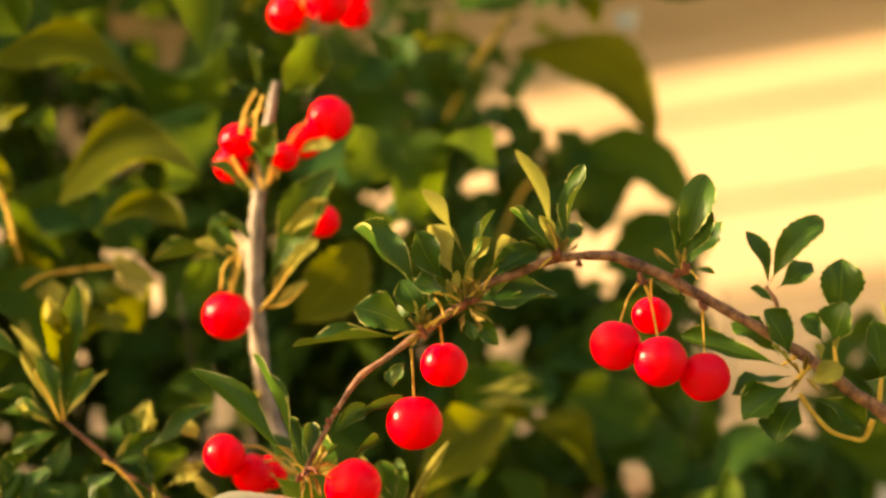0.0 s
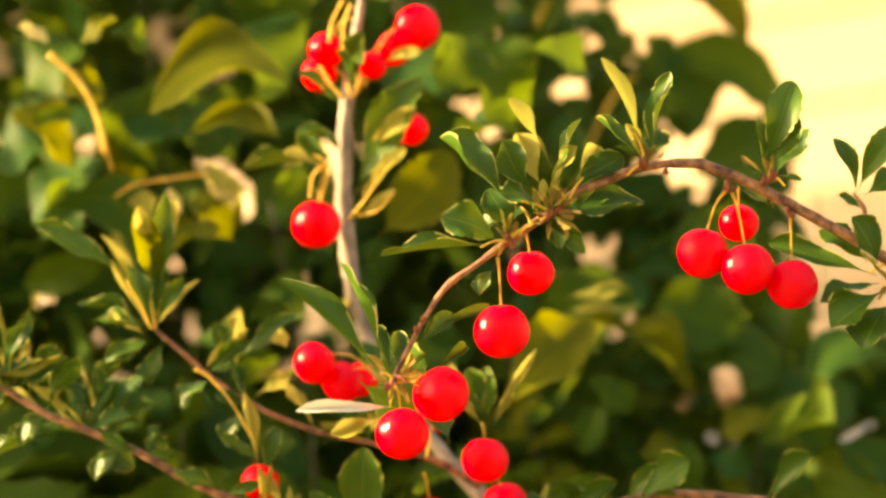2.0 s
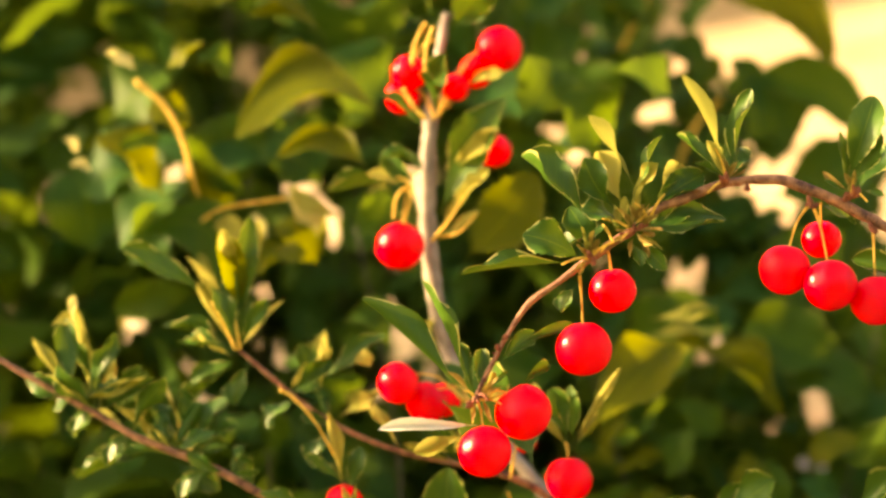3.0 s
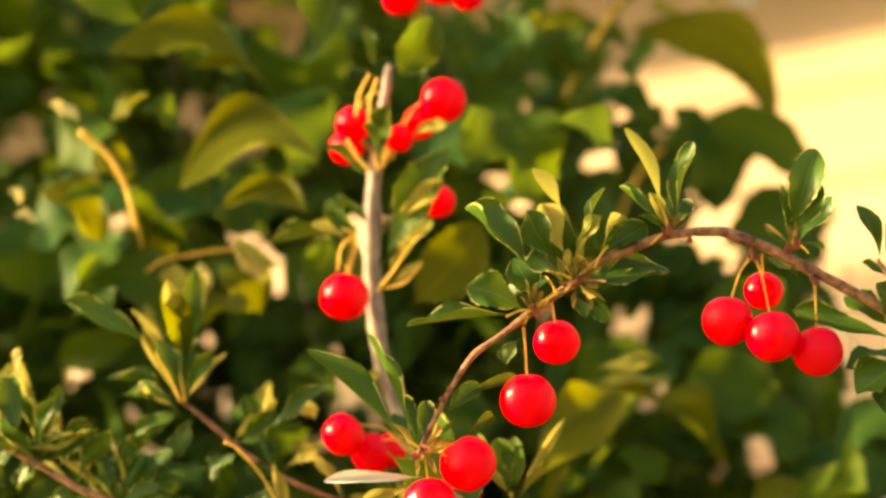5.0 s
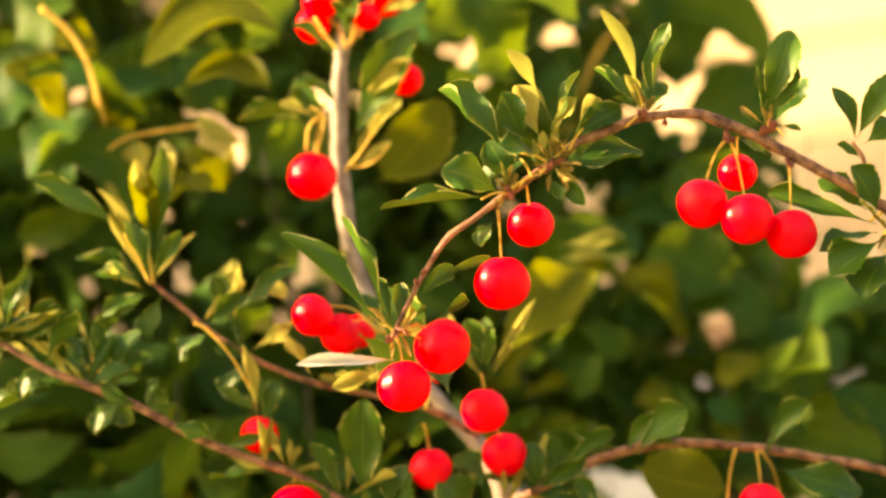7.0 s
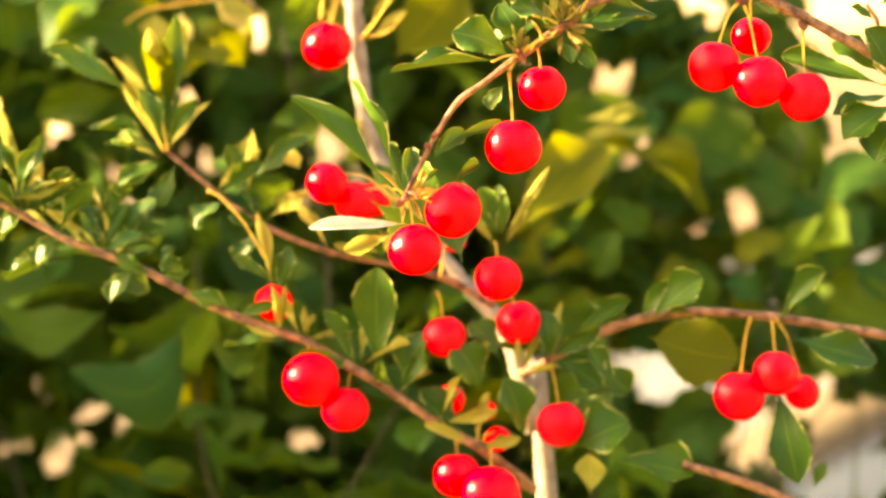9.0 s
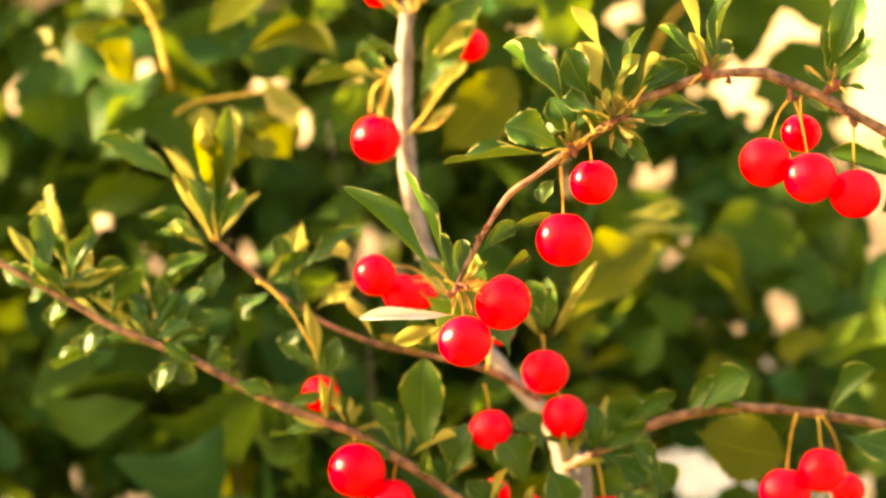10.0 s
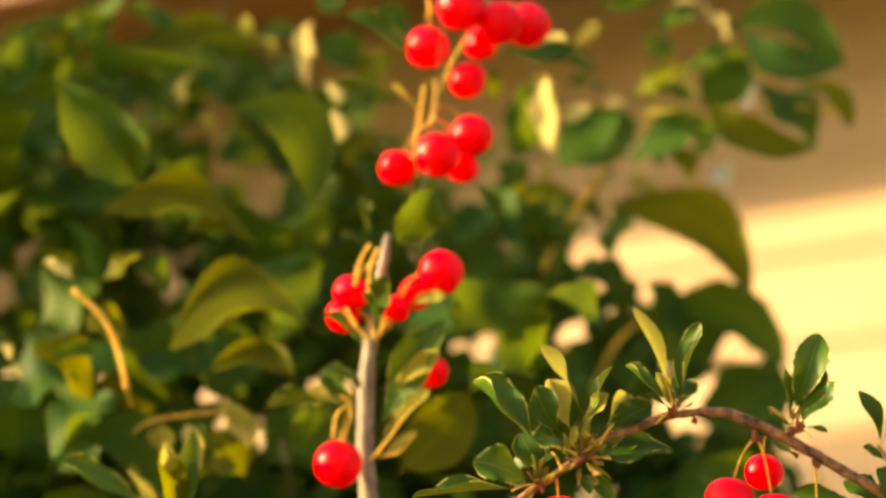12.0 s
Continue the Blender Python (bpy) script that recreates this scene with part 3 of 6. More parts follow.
leaf((0.1398, -0.0242, 1.5537), (0.1236, -0.022, 1.5656), 0.0108, 0, -6)
leaf((0.1432, -0.0231, 1.5493), (0.1065, -0.018, 1.562), 0.0103, 0, -9)
leaf((0.1438, -0.0224, 1.5465), (0.1232, -0.021, 1.5401), 0.0100, 0, 12)
leaf((0.1452, -0.0218, 1.5442), (0.1264, -0.024, 1.5304), 0.0160, 1, -12)
leaf((0.1484, -0.0208, 1.5404), (0.1377, -0.0217, 1.5233), 0.0186, 0, 12)
leaf((0.1492, -0.0207, 1.5398), (0.1716, -0.0131, 1.53), 0.0157, 0, 0)
leaf((0.1497, -0.0218, 1.5442), (0.1613, -0.028, 1.5483), 0.0098, 1, 21, LEAF_YOUNG_LIT)
leaf((0.1602, -0.0267, 1.5638), (0.1617, -0.0323, 1.5864), 0.0166, 0, 6)
leaf((0.1586, -0.025, 1.5571), (0.1622, -0.0345, 1.5703), 0.0142, 0, -6)
leaf((0.1556, -0.025, 1.5571), (0.1491, -0.0227, 1.5684), 0.0093, 0, 6)
leaf((0.1755, -0.0221, 1.5457), (0.1725, -0.0271, 1.5654), 0.0117, 0, 9)
leaf((0.1795, -0.0253, 1.5581), (0.1953, -0.0303, 1.5783), 0.0117, 0, 6)
leaf((0.1835, -0.0219, 1.5447), (0.1759, -0.024, 1.5739), 0.0059, 1, 27, LEAF_YOUNG_LIT)
leaf((0.1849, -0.0217, 1.5438), (0.1876, -0.0258, 1.5604), 0.0093, 6, 12, LEAF_YOUNG_LIT)
leaf((0.1676, -0.0224, 1.5466), (0.1827, -0.0077, 1.5373), 0.0161, 0, 0)
leaf((0.1766, -0.0174, 1.5265), (0.1896, -0.0136, 1.5112), 0.0078, 0, 12)
leaf((0.1547, -0.0236, 1.5513), (0.1527, -0.0252, 1.558), 0.0034, 1, 24, LEAF_YOUNG_LIT)
leaf((0.1596, -0.0243, 1.5542), (0.1603, -0.0297, 1.5594), 0.0029, 1, -24, LEAF_YOUNG_LIT)
leaf((0.1448, -0.0231, 1.5494), (0.1362, -0.0289, 1.556), 0.0034, 1, 24, LEAF_YOUNG_LIT)

# stipules and young stalks crowded at the spurs
leaf((0.0164, -0.0259, 1.5607), (0.0187, -0.0314, 1.5663), 0.0029, 1, 12, STIPULE)
leaf((0.0145, -0.0258, 1.5603), (0.0105, -0.0309, 1.5644), 0.0024, 1, 12, STIPULE)
leaf((0.016, -0.0261, 1.5614), (0.0171, -0.0331, 1.5689), 0.0022, 1, -18, STIPULE)
leaf((0.0149, -0.0257, 1.5597), (0.0119, -0.0284, 1.554), 0.0022, 1, 12, STIPULE)
leaf((0.0295, -0.0282, 1.5698), (0.0249, -0.0358, 1.5758), 0.0034, 1, 12, STIPULE)
leaf((0.0301, -0.0284, 1.5705), (0.0288, -0.0362, 1.5771), 0.0029, 1, 36, STIPULE)
leaf((0.0315, -0.0284, 1.5705), (0.0346, -0.0362, 1.5771), 0.0029, 1, -12, STIPULE)
leaf((0.0321, -0.0282, 1.5698), (0.0391, -0.0352, 1.5734), 0.0029, 1, 6, STIPULE)
leaf((0.0325, -0.0279, 1.5686), (0.0377, -0.0335, 1.5664), 0.0024, 1, 18, STIPULE)
leaf((0.0305, -0.0277, 1.5679), (0.0294, -0.0307, 1.5595), 0.0024, 1, 18, STIPULE)
leaf((0.0286, -0.0278, 1.5683), (0.0235, -0.0319, 1.5642), 0.0024, 1, 12, STIPULE)
leaf((0.0315, -0.0278, 1.5683), (0.0358, -0.0307, 1.5595), 0.0024, 1, -12, STIPULE)
leaf((0.0628, -0.0324, 1.5869), (0.0606, -0.0382, 1.5933), 0.0024, 1, 12, STIPULE)
leaf((0.0638, -0.0324, 1.5869), (0.0658, -0.0378, 1.5918), 0.0024, 1, 12, STIPULE)
leaf((0.1061, -0.0313, 1.5825), (0.1063, -0.0371, 1.589), 0.0022, 1, 18, STIPULE)
leaf((0.1049, -0.0312, 1.5819), (0.1028, -0.0368, 1.588), 0.0022, 1, 18, STIPULE)
leaf((-0.0233, -0.0141, 1.5132), (-0.0164, -0.0199, 1.52), 0.0022, 1, 18, STIPULE)
leaf((-0.0227, -0.0141, 1.5132), (-0.013, -0.0125, 1.5235), 0.0020, 1, 6)
leaf((-0.0243, -0.0141, 1.5132), (-0.0339, -0.0203, 1.5219), 0.0022, 1, 18, STIPULE)
leaf((-0.0239, -0.0141, 1.5132), (-0.0251, -0.0159, 1.5039), 0.0022, 1, 18, STIPULE)
leaf((-0.0219, -0.0142, 1.5136), (-0.0183, -0.0181, 1.5045), 0.0024, 1, 18, STIPULE)
leaf((-0.0243, -0.0143, 1.5141), (-0.0307, -0.0129, 1.5334), 0.0073, 1, 12)
leaf((-0.0227, -0.0141, 1.5132), (-0.0222, -0.0085, 1.5324), 0.0064, 0, 12)
branch([(0.1517, -0.0236, 1.5513, 0.001), (0.1487, -0.0229, 1.5488, 0.0012), (0.1464, -0.0221, 1.5455, 0.001), (0.1452, -0.0215, 1.543, 0.0006)], STALK, "spur")
branch([(0.1467, -0.0243, 1.5541, 0.001), (0.1438, -0.0238, 1.5522, 0.0008), (0.1408, -0.0233, 1.5503, 0.0006)], STALK, "spur")
branch([(0.1606, -0.0224, 1.5465, 0.001), (0.1596, -0.0238, 1.5523, 0.0008), (0.159, -0.025, 1.5571, 0.0006)], STALK, "spur")
branch([(0.1746, -0.0199, 1.5366, 0.001), (0.1752, -0.0214, 1.5428, 0.0008), (0.1755, -0.0223, 1.5462, 0.0006)], STALK, "spur")
leaf((0.1472, -0.0224, 1.5465), (0.141, -0.0286, 1.551), 0.0024, 1, 12, STIPULE)
leaf((0.1478, -0.0224, 1.5465), (0.143, -0.0258, 1.5397), 0.0024, 1, 12, STIPULE)
leaf((0.1487, -0.0224, 1.5465), (0.1528, -0.0261, 1.5406), 0.0024, 1, 12, STIPULE)
leaf((0.1483, -0.0226, 1.5475), (0.1488, -0.0291, 1.553), 0.0024, 1, 12, STIPULE)
leaf((-0.0295, 0.099, 1.5146), (-0.0387, 0.1002, 1.5508), 0.0157, 0, 36)
leaf((-0.0134, 0.0485, 1.5102), (-0.0272, 0.0488, 1.5423), 0.0167, 0, -6)
leaf((-0.0385, 0.045, 1.5245), (-0.0199, 0.0619, 1.5061), 0.0209, 0, 0)
leaf((-0.005, 0.0505, 1.5021), (-0.0179, 0.0647, 1.5282), 0.0220, 0, 6)

# thin petioles and unfolding leaves, crowded at the spurs
rnd = random.Random(5)
for place, count, size in (((0.0305, -0.0302, 1.5696), 12, 0.011), ((0.0152, -0.0278, 1.5602), 9, 0.010), ((0.0629, -0.0343, 1.5863), 6, 0.011), ((0.1056, -0.0333, 1.582), 5, 0.011), ((-0.0234, -0.016, 1.5128), 5, 0.010), ((0.0236, -0.0292, 1.5655), 5, 0.008), ((0.0359, -0.031, 1.5731), 5, 0.009)):
    for k in range(count):
        a = rnd.uniform(-2.6, 2.6)
        way = Vector((math.sin(a), rnd.uniform(-0.6, 0.2), math.cos(a) * 0.8)).normalized()
        n = size * rnd.uniform(0.5, 1.2)
        end = Vector(place) + way * n
        if k % 4:
            leaf(Vector(place) + way * 0.001, end, n * rnd.uniform(0.10, 0.26), rnd.choice([1, 1, 4, 0]), rnd.gauss(0, 60), rnd.choice([LEAF_YOUNG_LIT, STIPULE, STIPULE, LEAF]))
        else:
            mid = (Vector(place) + end) / 2 + Vector((0, -0.0008, 0.0008))
            branch([(*place, 0.0006), (*mid, 0.0004), (*end, 0.0003)], STALK, "petiole", rough=0.0)

# buds on the spurs
for place, way, size in (
        ((0.0304, -0.0312, 1.5694), (0.3, -0.6, 0.6), 0.0024), ((0.0333, -0.0314, 1.5703), (0.8, -0.5, 0.3), 0.0020), ((0.0275, -0.0306, 1.5671), (0.1, -0.7, -0.5), 0.0020),
        ((0.0158, -0.0289, 1.5605), (-0.4, -0.5, 0.8), 0.0026), ((0.0624, -0.0354, 1.5864), (0, -0.5, 0.9), 0.0028), ((0.1065, -0.0342, 1.5817), (0.5, -0.4, 0.8), 0.0026),
        ((0.1041, -0.0339, 1.5804), (-0.5, -0.4, 0.7), 0.0020), ((0.0914, -0.0323, 1.5782), (0, -0.5, -0.9), 0.0026), ((0.1128, -0.0301, 1.5693), (0.3, -0.5, -0.8), 0.0024),
        ((0.0699, -0.0336, 1.5833), (0.1, -0.3, -0.9), 0.0018), ((-0.0242, -0.0171, 1.513), (-0.3, -0.6, -0.6), 0.0026), ((-0.0218, -0.0174, 1.5141), (0.6, -0.6, -0.3), 0.0022),
        ((-0.0261, -0.0168, 1.5117), (-0.7, -0.6, -0.3), 0.0020), ((-0.0135, -0.0212, 1.5337), (0.8, -0.4, 0.2), 0.0014), ((-0.0164, -0.0203, 1.5299), (-0.8, -0.4, 0.4), 0.0014)):
    bud(place, way, size)
    for k in range(3):
        bud(Vector(place) + Vector((rnd.uniform(-1, 1), rnd.uniform(-0.6, 0.3), rnd.uniform(-1, 1))) * 0.0016, Vector(way) + Vector((rnd.uniform(-1, 1), rnd.uniform(-0.6, 0.2), rnd.uniform(-1, 1))), size * rnd.uniform(0.5, 0.8))

# cherries on the arching branch
cherry((0.0133, -0.0183, 1.5303), 0.0098, (0.0119, -0.0245, 1.555))
cherry((0.0237, -0.0154, 1.5517), 0.0082, (0.0211, -0.0268, 1.5645))
cherry((-0.0077, -0.0091, 1.5098), 0.0100, (-0.0219, -0.0141, 1.5132))
cherry((-0.0209, -0.0176, 1.4944), 0.0092, (-0.0235, -0.0138, 1.5122))
cherry((0.0828, -0.0249, 1.5567), 0.0090, (0.0908, -0.0302, 1.5777))
cherry((0.0972, -0.0119, 1.5707), 0.0070, (0.0951, -0.0304, 1.5787))
cherry((0.0977, -0.0294, 1.55), 0.0092, (0.0926, -0.0302, 1.5777))
cherry((0.1139, -0.0223, 1.5462), 0.0090, (0.1131, -0.0282, 1.5698))

# leaves and cherries of the grey stem
cherry((-0.0578, 0.0988, 1.598), 0.0098, (-0.0536, 0.1014, 1.6287))
cherry((-0.0179, 0.0893, 1.6772), 0.0093, (-0.0391, 0.0951, 1.6541))
cherry((-0.0277, 0.1086, 1.6745), 0.0073, (-0.0418, 0.0957, 1.6519))
cherry((-0.0355, 0.0883, 1.6609), 0.0055, (-0.0429, 0.0959, 1.6508))
cherry((-0.0546, 0.0973, 1.6701), 0.0075, (-0.0445, 0.0884, 1.681))
cherry((-0.0578, 0.1034, 1.662), 0.0073, (-0.0441, 0.0962, 1.6497))
cherry((-0.0203, 0.1232, 1.6447), 0.0068, (-0.0373, 0.1023, 1.6254))
leaf((-0.0441, 0.0959, 1.6508), (-0.0389, 0.0744, 1.6709), 0.0114, 0, 6)
leaf((-0.0429, 0.0959, 1.6508), (-0.05, 0.0744, 1.6627), 0.0074, 1, 12)
leaf((-0.0477, 0.0880, 1.6434), (-0.0655, 0.0840, 1.6567), 0.0081, 0, 24)
leaf((-0.0327, 0.0929, 1.6629), (-0.0155, 0.0782, 1.664), 0.0068, 1, 18, LEAF_YOUNG_LIT)
leaf((-0.0429, 0.1055, 1.6122), (-0.0156, 0.0883, 1.6566), 0.0187, 0, 12)
leaf((-0.0391, 0.1023, 1.6254), (-0.0177, 0.0855, 1.6428), 0.0102, 1, 24, LEAF_YOUNG_LIT)
leaf((-0.0418, 0.1072, 1.6056), (-0.0302, 0.0945, 1.6232), 0.0051, 1, 30, LEAF_YOUNG_LIT)
leaf((-0.0407, 0.1075, 1.6045), (-0.0261, 0.0974, 1.6119), 0.0045, 1, 24, LEAF_YOUNG_LIT)
leaf((-0.0418, 0.1066, 1.6078), (-0.0336, 0.0962, 1.6167), 0.0040, 1, -24, LEAF_YOUNG_LIT)
leaf((-0.0486, 0.1017, 1.6276), (-0.0664, 0.0943, 1.6325), 0.0125, 2, 12)
leaf((-0.0509, 0.1023, 1.6254), (-0.0884, 0.1032, 1.6215), 0.0102, 1, 6)
leaf((-0.0497, 0.1088, 1.599), (-0.0656, 0.099, 1.6386), 0.0114, 0, 0)
leaf((-0.0338, 0.1773, 1.6139), (-0.0034, 0.1784, 1.6508), 0.0284, 9, 27, LEAF_BACKLIT)
leaf((-0.0418, 0.1143, 1.5769), (-0.0475, 0.1179, 1.5626), 0.0085, 1, 12, LEAF_YOUNG_LIT)
branch([(-0.0473, 0.081, 1.6859, 0.0007), (-0.0514, 0.081, 1.6778, 0.0007), (-0.053, 0.0832, 1.6688, 0.0007)], STALK, "petiole")
branch([(-0.0442, 0.0776, 1.6829, 0.0007), (-0.0469, 0.0777, 1.6744, 0.0007), (-0.0474, 0.0802, 1.6643, 0.0007)], STALK, "petiole")
branch([(-0.0473, 0.0827, 1.646, 0.0009), (-0.0515, 0.0816, 1.6503, 0.0009), (-0.0563, 0.0797, 1.658, 0.0007)], STALK, "petiole")
branch([(-0.0587, 0.0921, 1.6248, 0.0005), (-0.053, 0.0912, 1.62, 0.0006), (-0.0565, 0.0951, 1.6045, 0.0005)], STALK, "petiole")
branch([(-0.0536, 0.0947, 1.6228, 0.0005), (-0.0589, 0.0921, 1.6165, 0.0006), (-0.0604, 0.0943, 1.6077, 0.0005)], STALK, "petiole")
branch([(-0.045, 0.0964, 1.5992, 0.0007), (-0.0373, 0.0903, 1.6072, 0.0006), (-0.0318, 0.0881, 1.6161, 0.0005)], STALK, "petiole")
branch([(-0.0416, 0.096, 1.6008, 0.0006), (-0.0337, 0.0917, 1.6018, 0.0005), (-0.0271, 0.09, 1.6085, 0.0005)], STALK, "petiole")
leaf((-0.0373, 0.0903, 1.6072), (-0.0219, 0.0856, 1.6262), 0.0074, 1, -18, LEAF_YOUNG_LIT)
leaf((-0.0352, 0.0884, 1.6149), (-0.0263, 0.0864, 1.6228), 0.0051, 1, -18, LEAF_YOUNG_LIT)
leaf((-0.0553, 0.091, 1.621), (-0.0707, 0.0897, 1.6262), 0.0074, 3, 12, LEAF_YOUNG_LIT)
cherry((-0.0558, 0.063, 1.5348), 0.0081, (-0.0308, 0.0647, 1.5282))
cherry((-0.0456, 0.0746, 1.5297), 0.0081, (-0.0297, 0.0647, 1.5282))
cherry((-0.0393, 0.0862, 1.5328), 0.0068, (-0.0286, 0.0647, 1.5282))
cherry((-0.037, 0.1355, 1.7399), 0.0082, (-0.023, 0.1305, 1.7602))
cherry((-0.0196, 0.1265, 1.743), 0.0101, (-0.0221, 0.1296, 1.7639))
cherry((-0.0049, 0.1319, 1.7547), 0.0096, (-0.0212, 0.129, 1.7663))
cherry((-0.0079, 0.1485, 1.7457), 0.0072, (-0.0206, 0.1299, 1.7627))
cherry((-0.0072, 0.126, 1.7782), 0.0082, (-0.0211, 0.1247, 1.7832))
cherry((-0.025, 0.1227, 1.7916), 0.0096, (-0.0237, 0.1181, 1.8098))
cherry((-0.0112, 0.1127, 1.8066), 0.0103, (-0.0231, 0.1139, 1.8269))
cherry((0.0064, 0.1197, 1.8033), 0.0099, (-0.0227, 0.1133, 1.8293))
cherry((0.0194, 0.1311, 1.8071), 0.0101, (-0.0222, 0.1132, 1.8293))
cherry((-0.0011, 0.1369, 1.8004), 0.0077, (-0.0223, 0.1169, 1.8147))
leaf((-0.0369, 0.1013, 1.6912), (-0.0222, 0.0905, 1.7139), 0.0199, 0, 54, LEAF_BROAD)
leaf((-0.037, 0.1147, 1.6996), (-0.0183, 0.1031, 1.7048), 0.0165, 0, 36)
leaf((-0.048, 0.1435, 1.7081), (-0.0527, 0.1384, 1.7283), 0.0048, 1, 18)
leaf((-0.048, 0.1441, 1.7057), (-0.0616, 0.1427, 1.7113), 0.0042, 1, 18)
leaf((-0.023, 0.1356, 1.7398), (-0.0321, 0.1383, 1.7288), 0.0060, 1, 12, LEAF_YOUNG_LIT)
leaf((-0.0057, 0.1364, 1.7366), (0.0081, 0.1403, 1.7209), 0.0096, 1, 12)
branch([(-0.0256, 0.1123, 1.8125, 0.0005), (-0.0245, 0.1156, 1.7992, 0.0005)], STALK, "petiole")
branch([(-0.026, 0.1154, 1.7712, 0.0005), (-0.0281, 0.1187, 1.758, 0.0006), (-0.0301, 0.1234, 1.7389, 0.0006)], STALK, "petiole")
branch([(-0.0221, 0.1129, 1.7728, 0.0005), (-0.0214, 0.1153, 1.7633, 0.0005), (-0.0231, 0.118, 1.7526, 0.0006)], STALK, "petiole")
branch([(-0.008, 0.108, 1.7923, 0.0004), (-0.0145, 0.1111, 1.7802, 0.0005), (-0.0203, 0.1144, 1.7669, 0.0005)], STALK, "petiole")
leaf((-0.0241, 0.1246, 1.7836), (-0.0611, 0.1191, 1.806), 0.0108, 0, -12)
leaf((-0.0286, 0.129, 1.7661), (-0.0657, 0.1268, 1.7749), 0.0084, 1, 12)
leaf((0.0054, 0.1231, 1.7899), (0.0481, 0.1242, 1.7854), 0.0144, 0, -6)
leaf((-0.021, 0.1314, 1.7567), (-0.0411, 0.1267, 1.7755), 0.0042, 1, 18, LEAF_YOUNG_LIT)

# leaves and cherries of the lower limbs
cherry((0.0088, 0.0669, 1.4985), 0.0088, (0.0076, 0.0685, 1.5129))
cherry((0.0166, 0.0838, 1.4843), 0.0088, (0.008, 0.072, 1.4988))
cherry((-0.0118, 0.0772, 1.478), 0.0083, (-0.0145, 0.073, 1.4947))
cherry((-0.0622, 0.077, 1.462), 0.0107, (-0.0649, 0.0771, 1.4783))
cherry((-0.0496, 0.0838, 1.4514), 0.0090, (-0.0469, 0.08, 1.4667))
cherry((-0.0101, 0.093, 1.4558), 0.0060, (-0.0127, 0.0853, 1.4455))
cherry((0.0042, 0.099, 1.4525), 0.0038, (0.0001, 0.0874, 1.4371))
cherry((0.0083, 0.0987, 1.4411), 0.0051, (0.0012, 0.0876, 1.436))
cherry((-0.0072, 0.09, 1.4266), 0.0090, (-0.008, 0.0866, 1.4403))
cherry((0.0054, 0.0837, 1.4189), 0.0111, (0.0055, 0.0876, 1.436))
cherry((0.032, 0.0853, 1.4453), 0.0092, (0.0282, 0.0798, 1.4673))
cherry((0.1, 0.0828, 1.4555), 0.0098, (0.1042, 0.0755, 1.4847))
cherry((0.1133, 0.0757, 1.4631), 0.0088, (0.1121, 0.0758, 1.4836))
cherry((0.1263, 0.1005, 1.4587), 0.0068, (0.1138, 0.0758, 1.4836))
cherry((-0.077, 0.0819, 1.4921), 0.0073, (-0.0747, 0.0766, 1.4804))
cherry((-0.0081, 0.088, 1.5171), 0.0047, (-0.0134, 0.0717, 1.4999))
leaf((-0.0758, 0.0768, 1.4794), (-0.0766, 0.0624, 1.4959), 0.0032, 1, 36, LEAF_YOUNG_LIT)
leaf((-0.0743, 0.0768, 1.4793), (-0.0712, 0.0623, 1.4964), 0.0032, 1, 24, LEAF_YOUNG_LIT)
leaf((-0.0767, 0.0729, 1.495), (-0.0828, 0.0655, 1.5246), 0.0059, 1, 18, LEAF_YOUNG_LIT)
leaf((-0.0756, 0.0724, 1.4971), (-0.0916, 0.0697, 1.508), 0.0064, 0, 6)
leaf((-0.0757, 0.0729, 1.495), (-0.0701, 0.0688, 1.5117), 0.0069, 0, 18)
leaf((-0.0651, 0.0774, 1.4772), (-0.0656, 0.0742, 1.4897), 0.0043, 1, 30, LEAF_YOUNG_LIT)
leaf((-0.064, 0.0774, 1.4772), (-0.0607, 0.075, 1.4866), 0.0032, 1, -30, LEAF_YOUNG_LIT)
leaf((-0.0683, 0.0774, 1.4772), (-0.0959, 0.078, 1.4746), 0.0075, 1, 12)
leaf((-0.0448, 0.08, 1.4666), (-0.0516, 0.0771, 1.4782), 0.0032, 1, 24, LEAF_YOUNG_LIT)
leaf((-0.0437, 0.0797, 1.4677), (-0.0431, 0.0756, 1.4844), 0.0037, 1, 24, LEAF_YOUNG_LIT)
leaf((-0.0362, 0.0813, 1.4614), (-0.037, 0.0706, 1.5042), 0.0182, 0, 6)
leaf((-0.0266, 0.0824, 1.4571), (-0.0189, 0.0766, 1.4801), 0.0160, 0, -12)
leaf((0.0013, 0.0824, 1.457), (-0.0086, 0.073, 1.4741), 0.0187, 0, 6)
leaf((0.0184, 0.0871, 1.438), (0.0109, 0.073, 1.4618), 0.0139, 1, 18)
leaf((0.0089, 0.0793, 1.4695), (-0.0028, 0.0759, 1.4832), 0.0128, 0, 12)
leaf((0.0091, 0.0689, 1.5112), (0.0285, 0.0616, 1.5406), 0.0040, 1, 24, LEAF_YOUNG_LIT)
leaf((0.0102, 0.0691, 1.5102), (0.0199, 0.0655, 1.5247), 0.0032, 1, 24, LEAF_YOUNG_LIT)
leaf((0.0081, 0.0684, 1.5133), (0.0024, 0.0634, 1.5331), 0.0112, 0, 6)
leaf((0.0102, 0.0684, 1.5133), (0.0092, 0.0632, 1.5341), 0.0096, 0, -12)
leaf((0.0176, 0.1761, 1.5359), (0.0586, 0.2158, 1.5833), 0.0294, 0, 6, LEAF_BACKLIT)
leaf((0.0657, 0.0758, 1.4834), (0.086, 0.0718, 1.4994), 0.0150, 0, 6)
leaf((0.0347, 0.0778, 1.4757), (0.0587, 0.0739, 1.4912), 0.0091, 1, 12)
